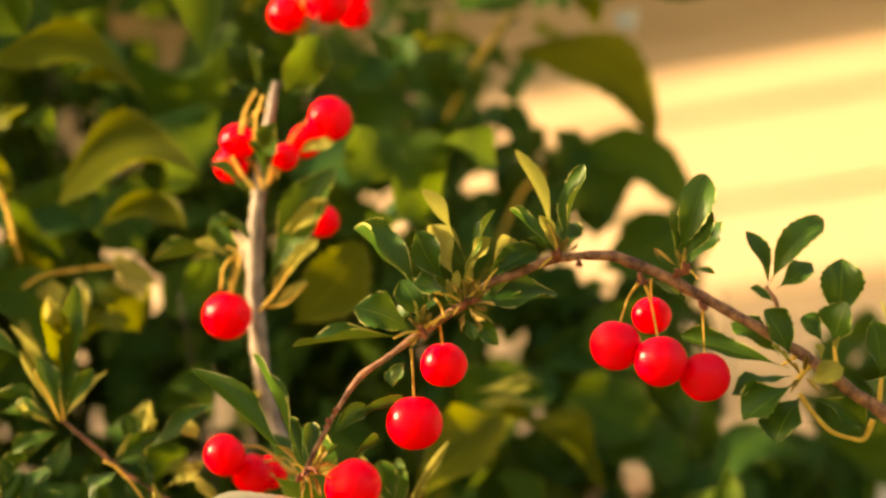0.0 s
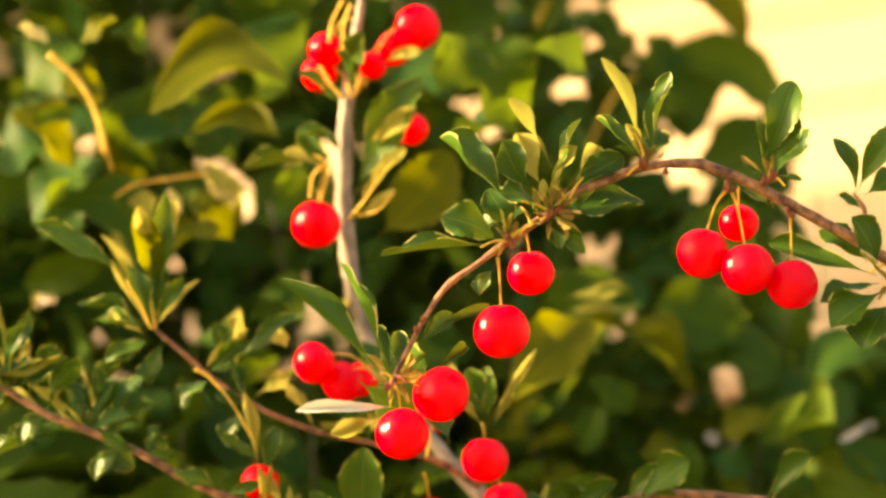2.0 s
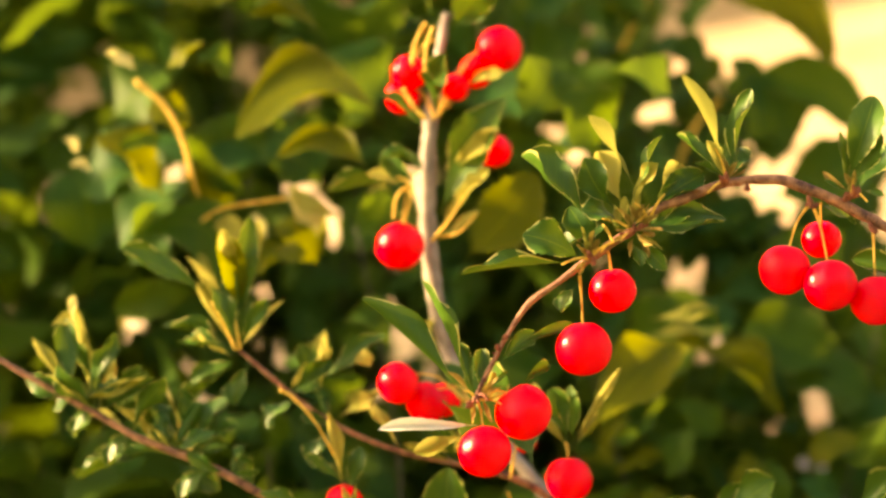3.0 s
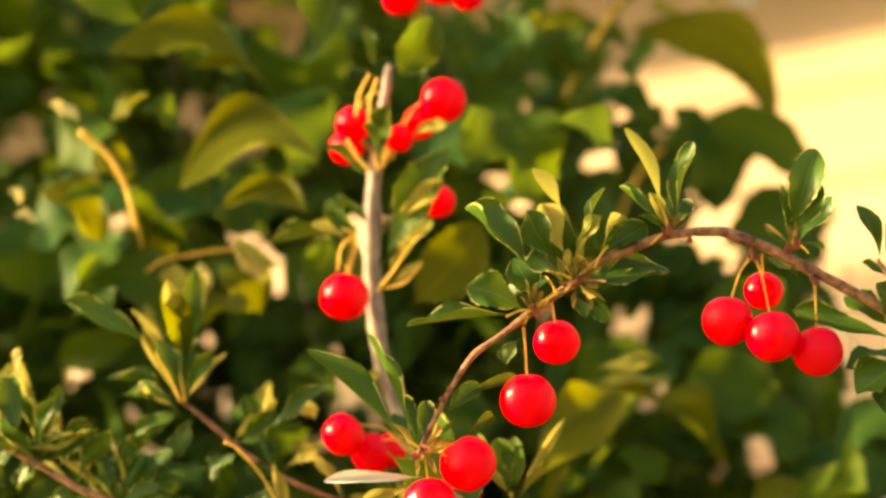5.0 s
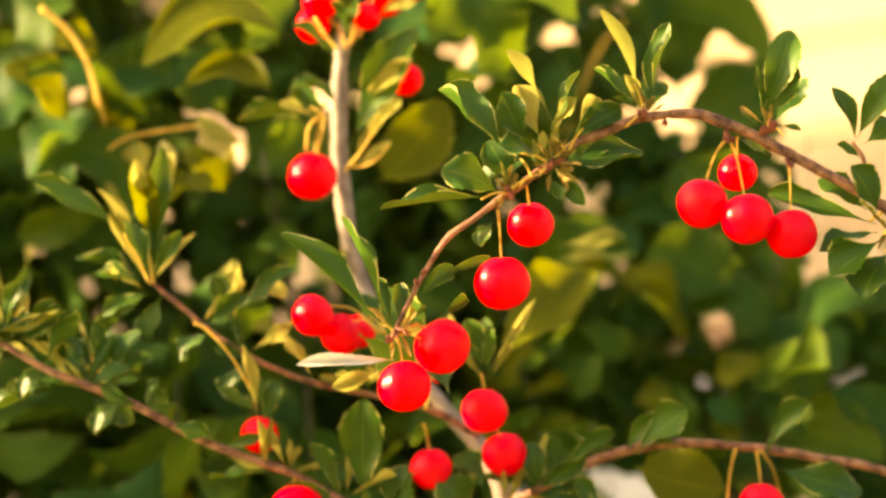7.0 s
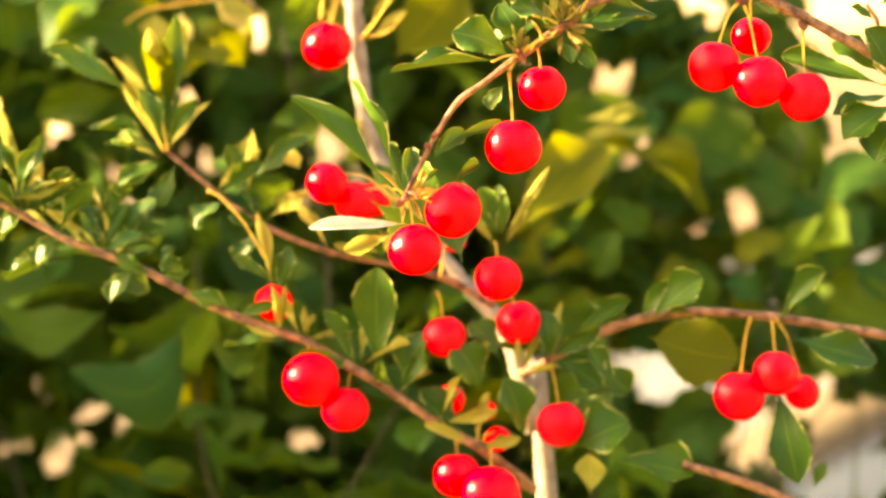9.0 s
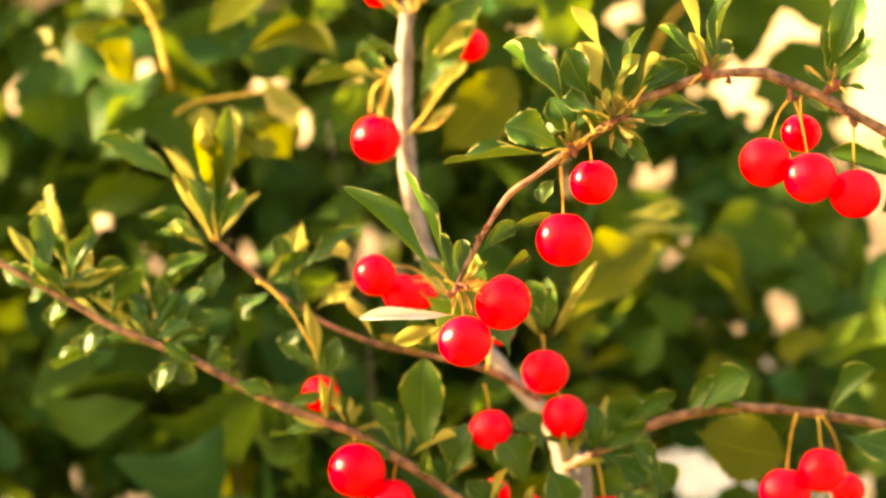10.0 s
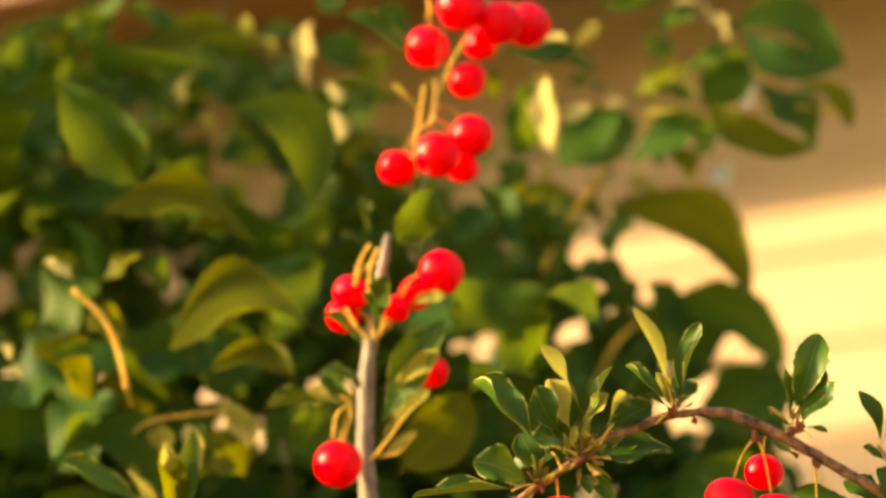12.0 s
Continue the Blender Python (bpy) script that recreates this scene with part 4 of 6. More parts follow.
leaf((0.1128, 0.0771, 1.4784), (0.1327, 0.0664, 1.5006), 0.0134, 1, -12)
leaf((0.1192, 0.0773, 1.4773), (0.1523, 0.0797, 1.4678), 0.0150, 0, 6)
leaf((0.0679, 0.1071, 1.482), (0.1032, 0.1093, 1.4732), 0.0315, 9, 3, LEAF_BACKLIT)
leaf((0.1149, 0.082, 1.4586), (0.1215, 0.0829, 1.4218), 0.0166, 0, 12)
leaf((0.0367, 0.0877, 1.4359), (0.0582, 0.0851, 1.4463), 0.0224, 0, 6)
leaf((0.0496, 0.0887, 1.4316), (0.0828, 0.0901, 1.4262), 0.0187, 0, -6)
leaf((0.1279, 0.0915, 1.4203), (0.1324, 0.089, 1.4304), 0.0053, 1, 12)
leaf((0.0431, 0.0919, 1.419), (0.0427, 0.0881, 1.4342), 0.0118, 6, 0, LEAF_YOUNG_LIT)
leaf((0.0557, 0.1125, 1.4605), (0.0424, 0.1157, 1.4476), 0.0160, 0, 12)
leaf((0.0447, 0.1092, 1.4735), (0.0601, 0.1125, 1.4605), 0.0134, 0, 12)
leaf((0.0304, 0.0793, 1.4694), (0.0475, 0.0819, 1.4589), 0.0150, 0, 0)
leaf((0.0539, 0.0819, 1.4588), (0.0432, 0.0783, 1.4735), 0.0107, 0, 6)
leaf((-0.0063, 0.0866, 1.4403), (-0.0212, 0.0819, 1.4592), 0.0118, 0, 12)
leaf((-0.1188, 0.0793, 1.5521), (-0.1397, 0.0706, 1.5869), 0.0051, 1, 36, LEAF_YOUNG_LIT)
leaf((-0.1203, 0.0794, 1.5517), (-0.1353, 0.0731, 1.5771), 0.0042, 1, -18, LEAF_YOUNG_LIT)
leaf((-0.1295, 0.0747, 1.5708), (-0.165, 0.07, 1.5896), 0.0130, 0, 6)
leaf((-0.1181, 0.079, 1.5534), (-0.1146, 0.0668, 1.6023), 0.0122, 1, 18)
leaf((-0.1173, 0.0757, 1.5665), (-0.125, 0.0606, 1.5939), 0.0120, 0, 12, LEAF_BACKLIT)
leaf((-0.1176, 0.0736, 1.5749), (-0.1236, 0.0563, 1.5949), 0.0065, 0, -12, LEAF_YOUNG_LIT)
leaf((-0.1164, 0.0752, 1.5686), (-0.1119, 0.075, 1.6023), 0.0070, 0, 18, LEAF_YOUNG_LIT)
leaf((-0.117, 0.0792, 1.5527), (-0.1186, 0.0747, 1.5707), 0.0028, 1, 30, LEAF_YOUNG_LIT)
leaf((-0.0871, 0.0834, 1.5356), (-0.0857, 0.0775, 1.5595), 0.0056, 4, 12, LEAF_YOUNG_LIT)
leaf((-0.0877, 0.0826, 1.5388), (-0.0613, 0.0781, 1.557), 0.0094, 0, 0)
leaf((-0.091, 0.0826, 1.5388), (-0.0952, 0.0789, 1.5536), 0.0079, 0, 12)
leaf((-0.1215, 0.0802, 1.5485), (-0.1356, 0.0781, 1.5571), 0.0067, 0, 12, LEAF_YOUNG_LIT)
leaf((-0.1193, 0.0805, 1.5474), (-0.138, 0.0826, 1.5391), 0.0086, 0, -6)
leaf((-0.1215, 0.081, 1.5453), (-0.1404, 0.0852, 1.5285), 0.0098, 1, 12)
leaf((-0.1149, 0.0805, 1.5474), (-0.1217, 0.0847, 1.5305), 0.0118, 0, 6)
leaf((-0.1428, 0.0889, 1.5136), (-0.1483, 0.0819, 1.5417), 0.0028, 1, 24, LEAF_YOUNG_LIT)
leaf((-0.145, 0.0892, 1.5125), (-0.1688, 0.0845, 1.5312), 0.0056, 1, 12, LEAF_YOUNG_LIT)
leaf((-0.1527, 0.0892, 1.5126), (-0.1818, 0.0916, 1.5027), 0.0070, 4, 12)
leaf((-0.1406, 0.0896, 1.511), (-0.1647, 0.0886, 1.5148), 0.0060, 1, 12)
leaf((-0.1373, 0.0892, 1.5125), (-0.123, 0.0884, 1.5156), 0.0067, 0, 6)
leaf((-0.139, 0.0886, 1.5146), (-0.1354, 0.0862, 1.5246), 0.0037, 1, 24, LEAF_YOUNG_LIT)
leaf((-0.1417, 0.0892, 1.5125), (-0.1546, 0.0852, 1.5285), 0.0051, 1, -12)
leaf((-0.1428, 0.0886, 1.5146), (-0.1523, 0.0825, 1.5391), 0.0118, 0, 6)
leaf((-0.1482, 0.0884, 1.5157), (-0.1588, 0.0825, 1.5392), 0.0110, 0, 18)
leaf((-0.1744, 0.0854, 1.5276), (-0.1835, 0.0751, 1.569), 0.0067, 1, 18, LEAF_YOUNG_LIT)
leaf((-0.1733, 0.0852, 1.5286), (-0.167, 0.0804, 1.5477), 0.0060, 1, -12, LEAF_YOUNG_LIT)
leaf((-0.1744, 0.0857, 1.5265), (-0.1939, 0.0825, 1.5394), 0.0070, 1, 6)
leaf((-0.1689, 0.0862, 1.5244), (-0.1565, 0.0809, 1.5455), 0.0086, 0, 12)
leaf((-0.1439, 0.09, 1.5093), (-0.1265, 0.0927, 1.4986), 0.0118, 0, 0)
leaf((-0.1592, 0.0884, 1.5158), (-0.1747, 0.0899, 1.5095), 0.0098, 0, 6)

# leaves and petioles along the two limbs; flecks of sunlight painted as paler leaves
leaf((-0.1307, 0.0697, 1.5493), (-0.1323, 0.068, 1.556), 0.0076, 0, -48, LEAF_YOUNG_LIT)
leaf((-0.0863, 0.0717, 1.5411), (-0.0851, 0.0683, 1.5547), 0.0059, 0, -36, LEAF_YOUNG_LIT)
leaf((-0.1913, 0.0675, 1.558), (-0.1815, 0.0668, 1.5609), 0.0070, 1, 12, LEAF_YOUNG_LIT)
leaf((-0.1805, 0.068, 1.5563), (-0.1807, 0.0646, 1.5699), 0.0054, 1, -36, LEAF_SUNLIT)
leaf((-0.166, 0.0793, 1.5109), (-0.1809, 0.0816, 1.5015), 0.0081, 1, 24)
leaf((-0.1427, 0.0749, 1.5283), (-0.1469, 0.0723, 1.5389), 0.0019, 1, -24, LEAF_SUNLIT)
leaf((-0.0668, 0.0715, 1.5421), (-0.07, 0.0697, 1.5494), 0.0081, 0, -36, LEAF_YOUNG_LIT)
leaf((-0.0724, 0.0757, 1.5253), (-0.0658, 0.0741, 1.5315), 0.0092, 0, 12, LEAF_YOUNG_LIT)
leaf((-0.1372, 0.0785, 1.514), (-0.1548, 0.0743, 1.5309), 0.0108, 1, 12)
leaf((-0.1372, 0.0784, 1.5144), (-0.1406, 0.0733, 1.5351), 0.0097, 1, 24)
leaf((-0.1359, 0.0784, 1.5144), (-0.1222, 0.0741, 1.5318), 0.0108, 1, -6)
leaf((-0.1355, 0.0785, 1.514), (-0.1176, 0.0764, 1.5223), 0.0092, 1, 0)
leaf((-0.1381, 0.0788, 1.5129), (-0.1615, 0.078, 1.5162), 0.0081, 1, 12)
leaf((-0.1721, 0.0735, 1.5341), (-0.1849, 0.069, 1.5521), 0.0081, 1, 6)
leaf((-0.1711, 0.0735, 1.5341), (-0.1653, 0.068, 1.5562), 0.0081, 1, 24)
leaf((-0.1722, 0.0737, 1.5331), (-0.1897, 0.0753, 1.5269), 0.0092, 0, 12)
leaf((-0.17, 0.0743, 1.531), (-0.1811, 0.0779, 1.5163), 0.0135, 0, 18)
leaf((-0.1636, 0.0753, 1.5267), (-0.1525, 0.0717, 1.5414), 0.0092, 1, 6)
leaf((-0.1177, 0.0696, 1.5497), (-0.1282, 0.0638, 1.5728), 0.0092, 1, 12)
leaf((-0.1172, 0.0696, 1.5497), (-0.1066, 0.0649, 1.5685), 0.0081, 1, 24)
leaf((-0.1188, 0.0697, 1.5492), (-0.1415, 0.0691, 1.5519), 0.0108, 1, 12)
leaf((-0.0984, 0.0741, 1.5317), (-0.0809, 0.0707, 1.5453), 0.0108, 1, 12)
leaf((-0.0962, 0.0744, 1.5306), (-0.1072, 0.077, 1.5202), 0.0119, 0, 12)
leaf((-0.0811, 0.077, 1.52), (-0.0899, 0.0807, 1.5053), 0.0124, 0, 18)
leaf((-0.129, 0.0806, 1.5055), (-0.1401, 0.0838, 1.4929), 0.0135, 0, 12)
leaf((-0.1118, 0.0827, 1.497), (-0.1203, 0.0796, 1.5097), 0.0097, 0, 12)
leaf((-0.1571, 0.0769, 1.5204), (-0.1682, 0.0806, 1.5057), 0.0135, 0, 12)
branch([(-0.1188, 0.0697, 1.5492, 0.0006), (-0.123, 0.0675, 1.5581, 0.0005), (-0.1283, 0.0652, 1.5675, 0.0004)], STALK, "petiole")
branch([(-0.1172, 0.0697, 1.5492, 0.0006), (-0.1187, 0.0675, 1.5581, 0.0005), (-0.1207, 0.0652, 1.5675, 0.0004)], STALK, "petiole")
branch([(-0.1372, 0.0788, 1.5129, 0.0006), (-0.1397, 0.0772, 1.5193, 0.0005), (-0.1436, 0.0756, 1.5256, 0.0004)], STALK, "petiole")
branch([(-0.1359, 0.0786, 1.5135, 0.0006), (-0.1358, 0.0769, 1.5203, 0.0005), (-0.1371, 0.0756, 1.5256, 0.0004)], STALK, "petiole")
branch([(-0.1372, 0.0789, 1.5123, 0.0006), (-0.1322, 0.078, 1.5161, 0.0005), (-0.1278, 0.0776, 1.5177, 0.0004)], STALK, "petiole")
branch([(-0.1715, 0.0737, 1.5331, 0.0006), (-0.1695, 0.0722, 1.5394, 0.0005), (-0.1702, 0.0703, 1.5468, 0.0004)], STALK, "petiole")
branch([(-0.17, 0.0738, 1.5327, 0.0006), (-0.166, 0.0724, 1.5383, 0.0005), (-0.1651, 0.0711, 1.5436, 0.0004)], STALK, "petiole")
branch([(-0.1732, 0.0736, 1.5335, 0.0006), (-0.1747, 0.0722, 1.5394, 0.0005), (-0.1794, 0.0708, 1.5447, 0.0004)], STALK, "petiole")

# small leaf tufts on the short spurs of the lower limbs
rnd = random.Random(3)


def tuft(place, count, size):
    for k in range(count):
        a = rnd.uniform(-1.9, 1.9)
        way = Vector((math.sin(a), rnd.uniform(-0.5, 0.3), abs(math.cos(a)) * rnd.uniform(0.5, 1.0) + 0.1)).normalized()
        n = size * rnd.uniform(0.6, 1.3)
        # the yellow share of a tuft paints leaf tops in the sun
        young = rnd.random() < 0.4
        leaf(place, Vector(place) + way * n, n * rnd.uniform(0.16, 0.28) if young else n * rnd.uniform(0.30, 0.46), rnd.choice([0, 1, 1, 2, 4, 6]), rnd.gauss(0, 45), LEAF_YOUNG_LIT if young else None)


for place, count, size in (((-0.1708, 0.0656, 1.5243), 5, 0.026), ((-0.1581, 0.0676, 1.5163), 4, 0.020), ((-0.142, 0.0691, 1.5104), 6, 0.022), ((-0.1793, 0.0646, 1.5285), 5, 0.030), ((-0.1196, 0.0714, 1.5011), 3, 0.018),
                           ((-0.0897, 0.0751, 1.4863), 3, 0.018), ((-0.0657, 0.0772, 1.4778), 4, 0.018), ((-0.0448, 0.08, 1.4666), 4, 0.020), ((-0.0298, 0.0825, 1.4567), 3, 0.022), ((-0.0138, 0.0851, 1.4462), 4, 0.020), ((0.0001, 0.0874, 1.4371), 5, 0.020),
                           ((-0.1193, 0.0795, 1.5512), 5, 0.026), ((-0.0998, 0.0834, 1.5357), 3, 0.020), ((-0.0824, 0.0863, 1.5239), 3, 0.020), ((-0.0562, 0.0889, 1.5135), 3, 0.024), ((-0.0344, 0.0901, 1.5087), 3, 0.024),
                           ((0.0285, 0.0893, 1.4708), 5, 0.020), ((0.0632, 0.0856, 1.4854), 3, 0.020), ((0.0153, 0.081, 1.4628), 4, 0.018), ((0.0083, 0.0886, 1.5149), 3, 0.024)):
    tuft(place, count, size)

# ---- second bush, close behind, with broad leaves ----
back_bush = thing("cherry_bush", (-0.05, 0.55, 0), "dense bush with broad olive-green leaves in front of the house", "bush")
LEAVES_ON[:] = [back_bush, LEAF_BROAD]
leaf((0.0627, 0.3473, 1.7998), (0.1445, 0.3269, 1.7496), 0.0347, 7, 12, LEAF_BACKLIT)
leaf((0.0893, 0.3457, 1.8062), (0.0744, 0.3532, 1.7762), 0.0211, 0, 24)
leaf((0.0642, 0.3466, 1.8027), (0.0169, 0.3469, 1.8016), 0.0173, 8, 12, LEAF_BACKLIT)
leaf((0.1161, 0.3650, 1.7050), (0.1107, 0.3550, 1.7543), 0.0406, 0, 30)
leaf((0.1230, 0.3720, 1.7147), (0.0847, 0.3620, 1.7283), 0.0278, 2, 12)
leaf((0.1043, 0.3680, 1.7408), (0.0841, 0.3580, 1.7031), 0.0205, 0, 20)
leaf((0.1133, 0.3769, 1.6814), (0.0682, 0.3828, 1.6578), 0.0339, 0, 12)
leaf((0.0318, 0.3256, 1.5975), (0.0937, 0.3385, 1.6286), 0.0357, 0, 6)
leaf((-0.1026, 0.3064, 1.6747), (-0.0724, 0.3124, 1.6507), 0.0464, 0, 0)
leaf((0.0531, 0.3566, 1.7628), (0.0828, 0.3598, 1.7497), 0.0211, 7, 12)
leaf((0.1147, 0.3900, 1.7003), (0.0664, 0.3800, 1.6632), 0.0370, 0, 18)
leaf((0.1085, 0.4000, 1.6604), (0.0718, 0.3900, 1.6885), 0.0326, 2, 10)
leaf((0.1266, 0.4100, 1.6934), (0.0924, 0.4000, 1.6635), 0.0361, 0, 12)
leaf((0.0903, 0.3614, 1.7436), (0.1648, 0.3471, 1.7182), 0.0294, 7, 18)
leaf((0.1067, 0.3648, 1.7297), (0.0959, 0.3563, 1.7638), 0.0302, 0, 30)
leaf((0.1161, 0.3739, 1.6934), (0.168, 0.3682, 1.7162), 0.0370, 0, 24)
leaf((0.096, 0.3588, 1.7537), (0.0504, 0.3609, 1.7455), 0.0196, 0, 12)
leaf((0.1129, 0.3698, 1.7098), (0.0774, 0.3664, 1.7233), 0.0226, 0, 12)
leaf((0.0709, 0.3714, 1.7032), (0.0536, 0.3641, 1.7327), 0.0226, 0, 36)
leaf((0.1279, 0.3754, 1.6874), (0.1061, 0.3787, 1.6741), 0.0226, 0, 24)
leaf((0.0505, 0.342, 1.8212), (0.085, 0.3352, 1.8487), 0.0317, 0, 36)
leaf((0.0693, 0.3356, 1.8469), (0.0831, 0.3334, 1.8559), 0.0121, 0, -36, LEAF_SUNLIT)
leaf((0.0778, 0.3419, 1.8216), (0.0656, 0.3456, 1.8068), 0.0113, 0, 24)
leaf((0.046, 0.3415, 1.8231), (0.0371, 0.33, 1.8693), 0.0196, 0, -18, LEAF_YOUNG_LIT)
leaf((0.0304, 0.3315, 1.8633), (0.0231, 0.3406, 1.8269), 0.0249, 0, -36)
leaf((0.0459, 0.3401, 1.8289), (0.0399, 0.3383, 1.836), 0.0098, 0, -24, LEAF_SUNLIT)
leaf((0.0403, 0.3437, 1.8143), (0.0422, 0.3416, 1.823), 0.0083, 0, -24, LEAF_YOUNG_LIT)
leaf((0.0495, 0.3285, 1.8754), (0.0418, 0.3249, 1.8898), 0.0128, 0, -36, LEAF_SUNLIT)
leaf((0.0539, 0.3274, 1.8799), (0.067, 0.3236, 1.8948), 0.0098, 1, 12, LEAF_YOUNG_LIT)
leaf((0.0138, 0.3283, 1.876), (0.066, 0.3298, 1.87), 0.0136, 7, 18)
leaf((0.0736, 0.3323, 1.86), (0.0512, 0.3314, 1.8638), 0.0136, 0, 18)
leaf((0.0916, 0.3358, 1.8459), (0.1228, 0.3346, 1.8511), 0.0057, 1, -12, LEAF_YOUNG_LIT)
leaf((0.0909, 0.3345, 1.8514), (0.1144, 0.3287, 1.8747), 0.0196, 0, -24, LEAF_BACKLIT)
leaf((0.1197, 0.3335, 1.8553), (0.1105, 0.329, 1.8735), 0.0091, 0, -36, LEAF_SUNLIT)
leaf((0.1207, 0.3342, 1.8525), (0.1441, 0.3272, 1.8807), 0.0279, 0, 36)
leaf((0.1392, 0.3353, 1.848), (0.121, 0.34, 1.8293), 0.0219, 0, 18)
leaf((0.105, 0.3367, 1.8425), (0.1003, 0.3416, 1.823), 0.0121, 0, 30)
leaf((0.1455, 0.3304, 1.8676), (0.1816, 0.3391, 1.8327), 0.0309, 0, -12)
leaf((0.1688, 0.3317, 1.8624), (0.1963, 0.3332, 1.8563), 0.0098, 7, 12)
leaf((0.1784, 0.3326, 1.8588), (0.2023, 0.3354, 1.8478), 0.0083, 1, -18, LEAF_YOUNG_LIT)
leaf((0.1291, 0.3252, 1.8885), (0.1967, 0.3282, 1.8768), 0.0347, 7, 6)
leaf((0.1363, 0.3254, 1.8878), (0.1236, 0.3222, 1.9006), 0.0143, 0, 24, LEAF_SUNLIT)
leaf((0.1271, 0.3216, 1.9031), (0.1056, 0.3203, 1.9084), 0.0128, 0, 18, LEAF_SUNLIT)
leaf((0.1076, 0.3292, 1.8725), (0.1462, 0.327, 1.8813), 0.0128, 0, 24)
leaf((0.0639, 0.3213, 1.9044), (0.0996, 0.3203, 1.9082), 0.0098, 0, 24)
branch([(0.0397, 0.3552, 1.7682, 0.0012), (0.0511, 0.3494, 1.7915, 0.0012), (0.0655, 0.3443, 1.812, 0.0012), (0.0829, 0.3384, 1.8356, 0.0009), (0.1035, 0.3355, 1.8471, 0.0012), (0.1392, 0.3349, 1.8497, 0.0012), (0.1748, 0.3335, 1.8552, 0.0012), (0.1987, 0.3345, 1.8515, 0.0009)], STALK, "twig")
branch([(0.0903, 0.3614, 1.7436, 0.0012), (0.0787, 0.3643, 1.7319, 0.0012), (0.0673, 0.37, 1.7088, 0.0015), (0.0561, 0.3779, 1.6773, 0.0015)], STALK, "twig")
# leaves of the upper shoots, against the shaded wall
leaf((0.0740, 0.2600, 1.8210), (0.0428, 0.2520, 1.7873), 0.0262, 9, 4)
leaf((0.0380, 0.2500, 1.7908), (0.0346, 0.2420, 1.8295), 0.0143, 0, -40, LEAF_SUNLIT)
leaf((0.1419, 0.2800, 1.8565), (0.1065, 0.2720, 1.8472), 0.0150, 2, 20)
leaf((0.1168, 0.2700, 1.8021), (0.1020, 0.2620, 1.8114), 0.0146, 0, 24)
leaf((0.0565, 0.2500, 1.8194), (0.0435, 0.2420, 1.8069), 0.0089, 0, -30, LEAF_SUNLIT)
leaf((0.0787, 0.2700, 1.8312), (0.0996, 0.2620, 1.8437), 0.0164, 0, -12, LEAF_BACKLIT)
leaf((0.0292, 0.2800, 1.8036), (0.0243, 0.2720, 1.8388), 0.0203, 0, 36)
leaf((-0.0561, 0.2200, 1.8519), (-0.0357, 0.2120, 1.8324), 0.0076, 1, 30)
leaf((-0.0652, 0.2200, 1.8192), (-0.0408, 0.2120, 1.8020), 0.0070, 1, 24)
leaf((-0.0679, 0.2600, 1.8171), (-0.0675, 0.2520, 1.7982), 0.0145, 9, -40, LEAF_SUNLIT)
leaf((-0.0698, 0.2600, 1.8321), (-0.0675, 0.2520, 1.8169), 0.0095, 9, -40, LEAF_SUNLIT)
leaf((0.1340, 0.3000, 1.8274), (0.0811, 0.2920, 1.8045), 0.0255, 2, 10)
leaf((0.1153, 0.2700, 1.8800), (0.0914, 0.2620, 1.8633), 0.0173, 0, 12)
leaf((0.1159, 0.2800, 1.8410), (0.1686, 0.2720, 1.8075), 0.0230, 8, 6, LEAF_BACKLIT)
leaf((0.1367, 0.2900, 1.8827), (0.1868, 0.2820, 1.8586), 0.0250, 8, 10)
leaf((0.1637, 0.2800, 1.8460), (0.1881, 0.2720, 1.8189), 0.0120, 7, 20, LEAF_BACKLIT)
leaf((0.1153, 0.2750, 1.8279), (0.0839, 0.2670, 1.8201), 0.0070, 1, 30, LEAF_YOUNG_LIT)
leaf((0.1150, 0.2850, 1.8353), (0.0862, 0.2770, 1.8414), 0.0170, 0, 10)
leaf((0.0571, 0.2400, 1.8346), (0.0153, 0.2320, 1.8366), 0.0100, 1, 10)
leaf((0.0065, 0.2700, 1.7828), (0.0188, 0.2620, 1.7625), 0.0194, 0, 18)
leaf((0.0497, 0.2900, 1.7868), (0.0197, 0.2820, 1.7786), 0.0198, 0, 12, LEAF_BACKLIT)
leaf((-0.0855, 0.329, 1.8735), (-0.1883, 0.3287, 1.8748), 0.0264, 8, 12, LEAF_BACKLIT)
leaf((-0.2141, 0.3298, 1.8704), (-0.1867, 0.3247, 1.8905), 0.0211, 0, 24)
leaf((-0.2469, 0.3278, 1.8783), (-0.2066, 0.3302, 1.8685), 0.0189, 7, 18)
leaf((-0.1558, 0.346, 1.8053), (-0.2315, 0.3512, 1.7843), 0.0339, 0, 12)
leaf((-0.2264, 0.346, 1.8051), (-0.2078, 0.3524, 1.7797), 0.0302, 0, 18)
leaf((-0.1512, 0.3361, 1.845), (-0.1471, 0.3311, 1.8648), 0.0106, 0, -42, LEAF_SUNLIT)
leaf((-0.085, 0.3333, 1.8561), (-0.0846, 0.3241, 1.8931), 0.0136, 0, -42, LEAF_SUNLIT)
leaf((-0.1139, 0.3267, 1.8824), (-0.1202, 0.3236, 1.8951), 0.0075, 0, -30, LEAF_YOUNG_LIT)
leaf((-0.1012, 0.3288, 1.874), (-0.1116, 0.3262, 1.8845), 0.0091, 0, 24, LEAF_YOUNG_LIT)
leaf((-0.0681, 0.3341, 1.8528), (-0.0784, 0.3322, 1.8607), 0.0106, 0, 24, LEAF_SUNLIT)
leaf((-0.0647, 0.338, 1.8372), (-0.0779, 0.3368, 1.8421), 0.0143, 0, 24, LEAF_SUNLIT)
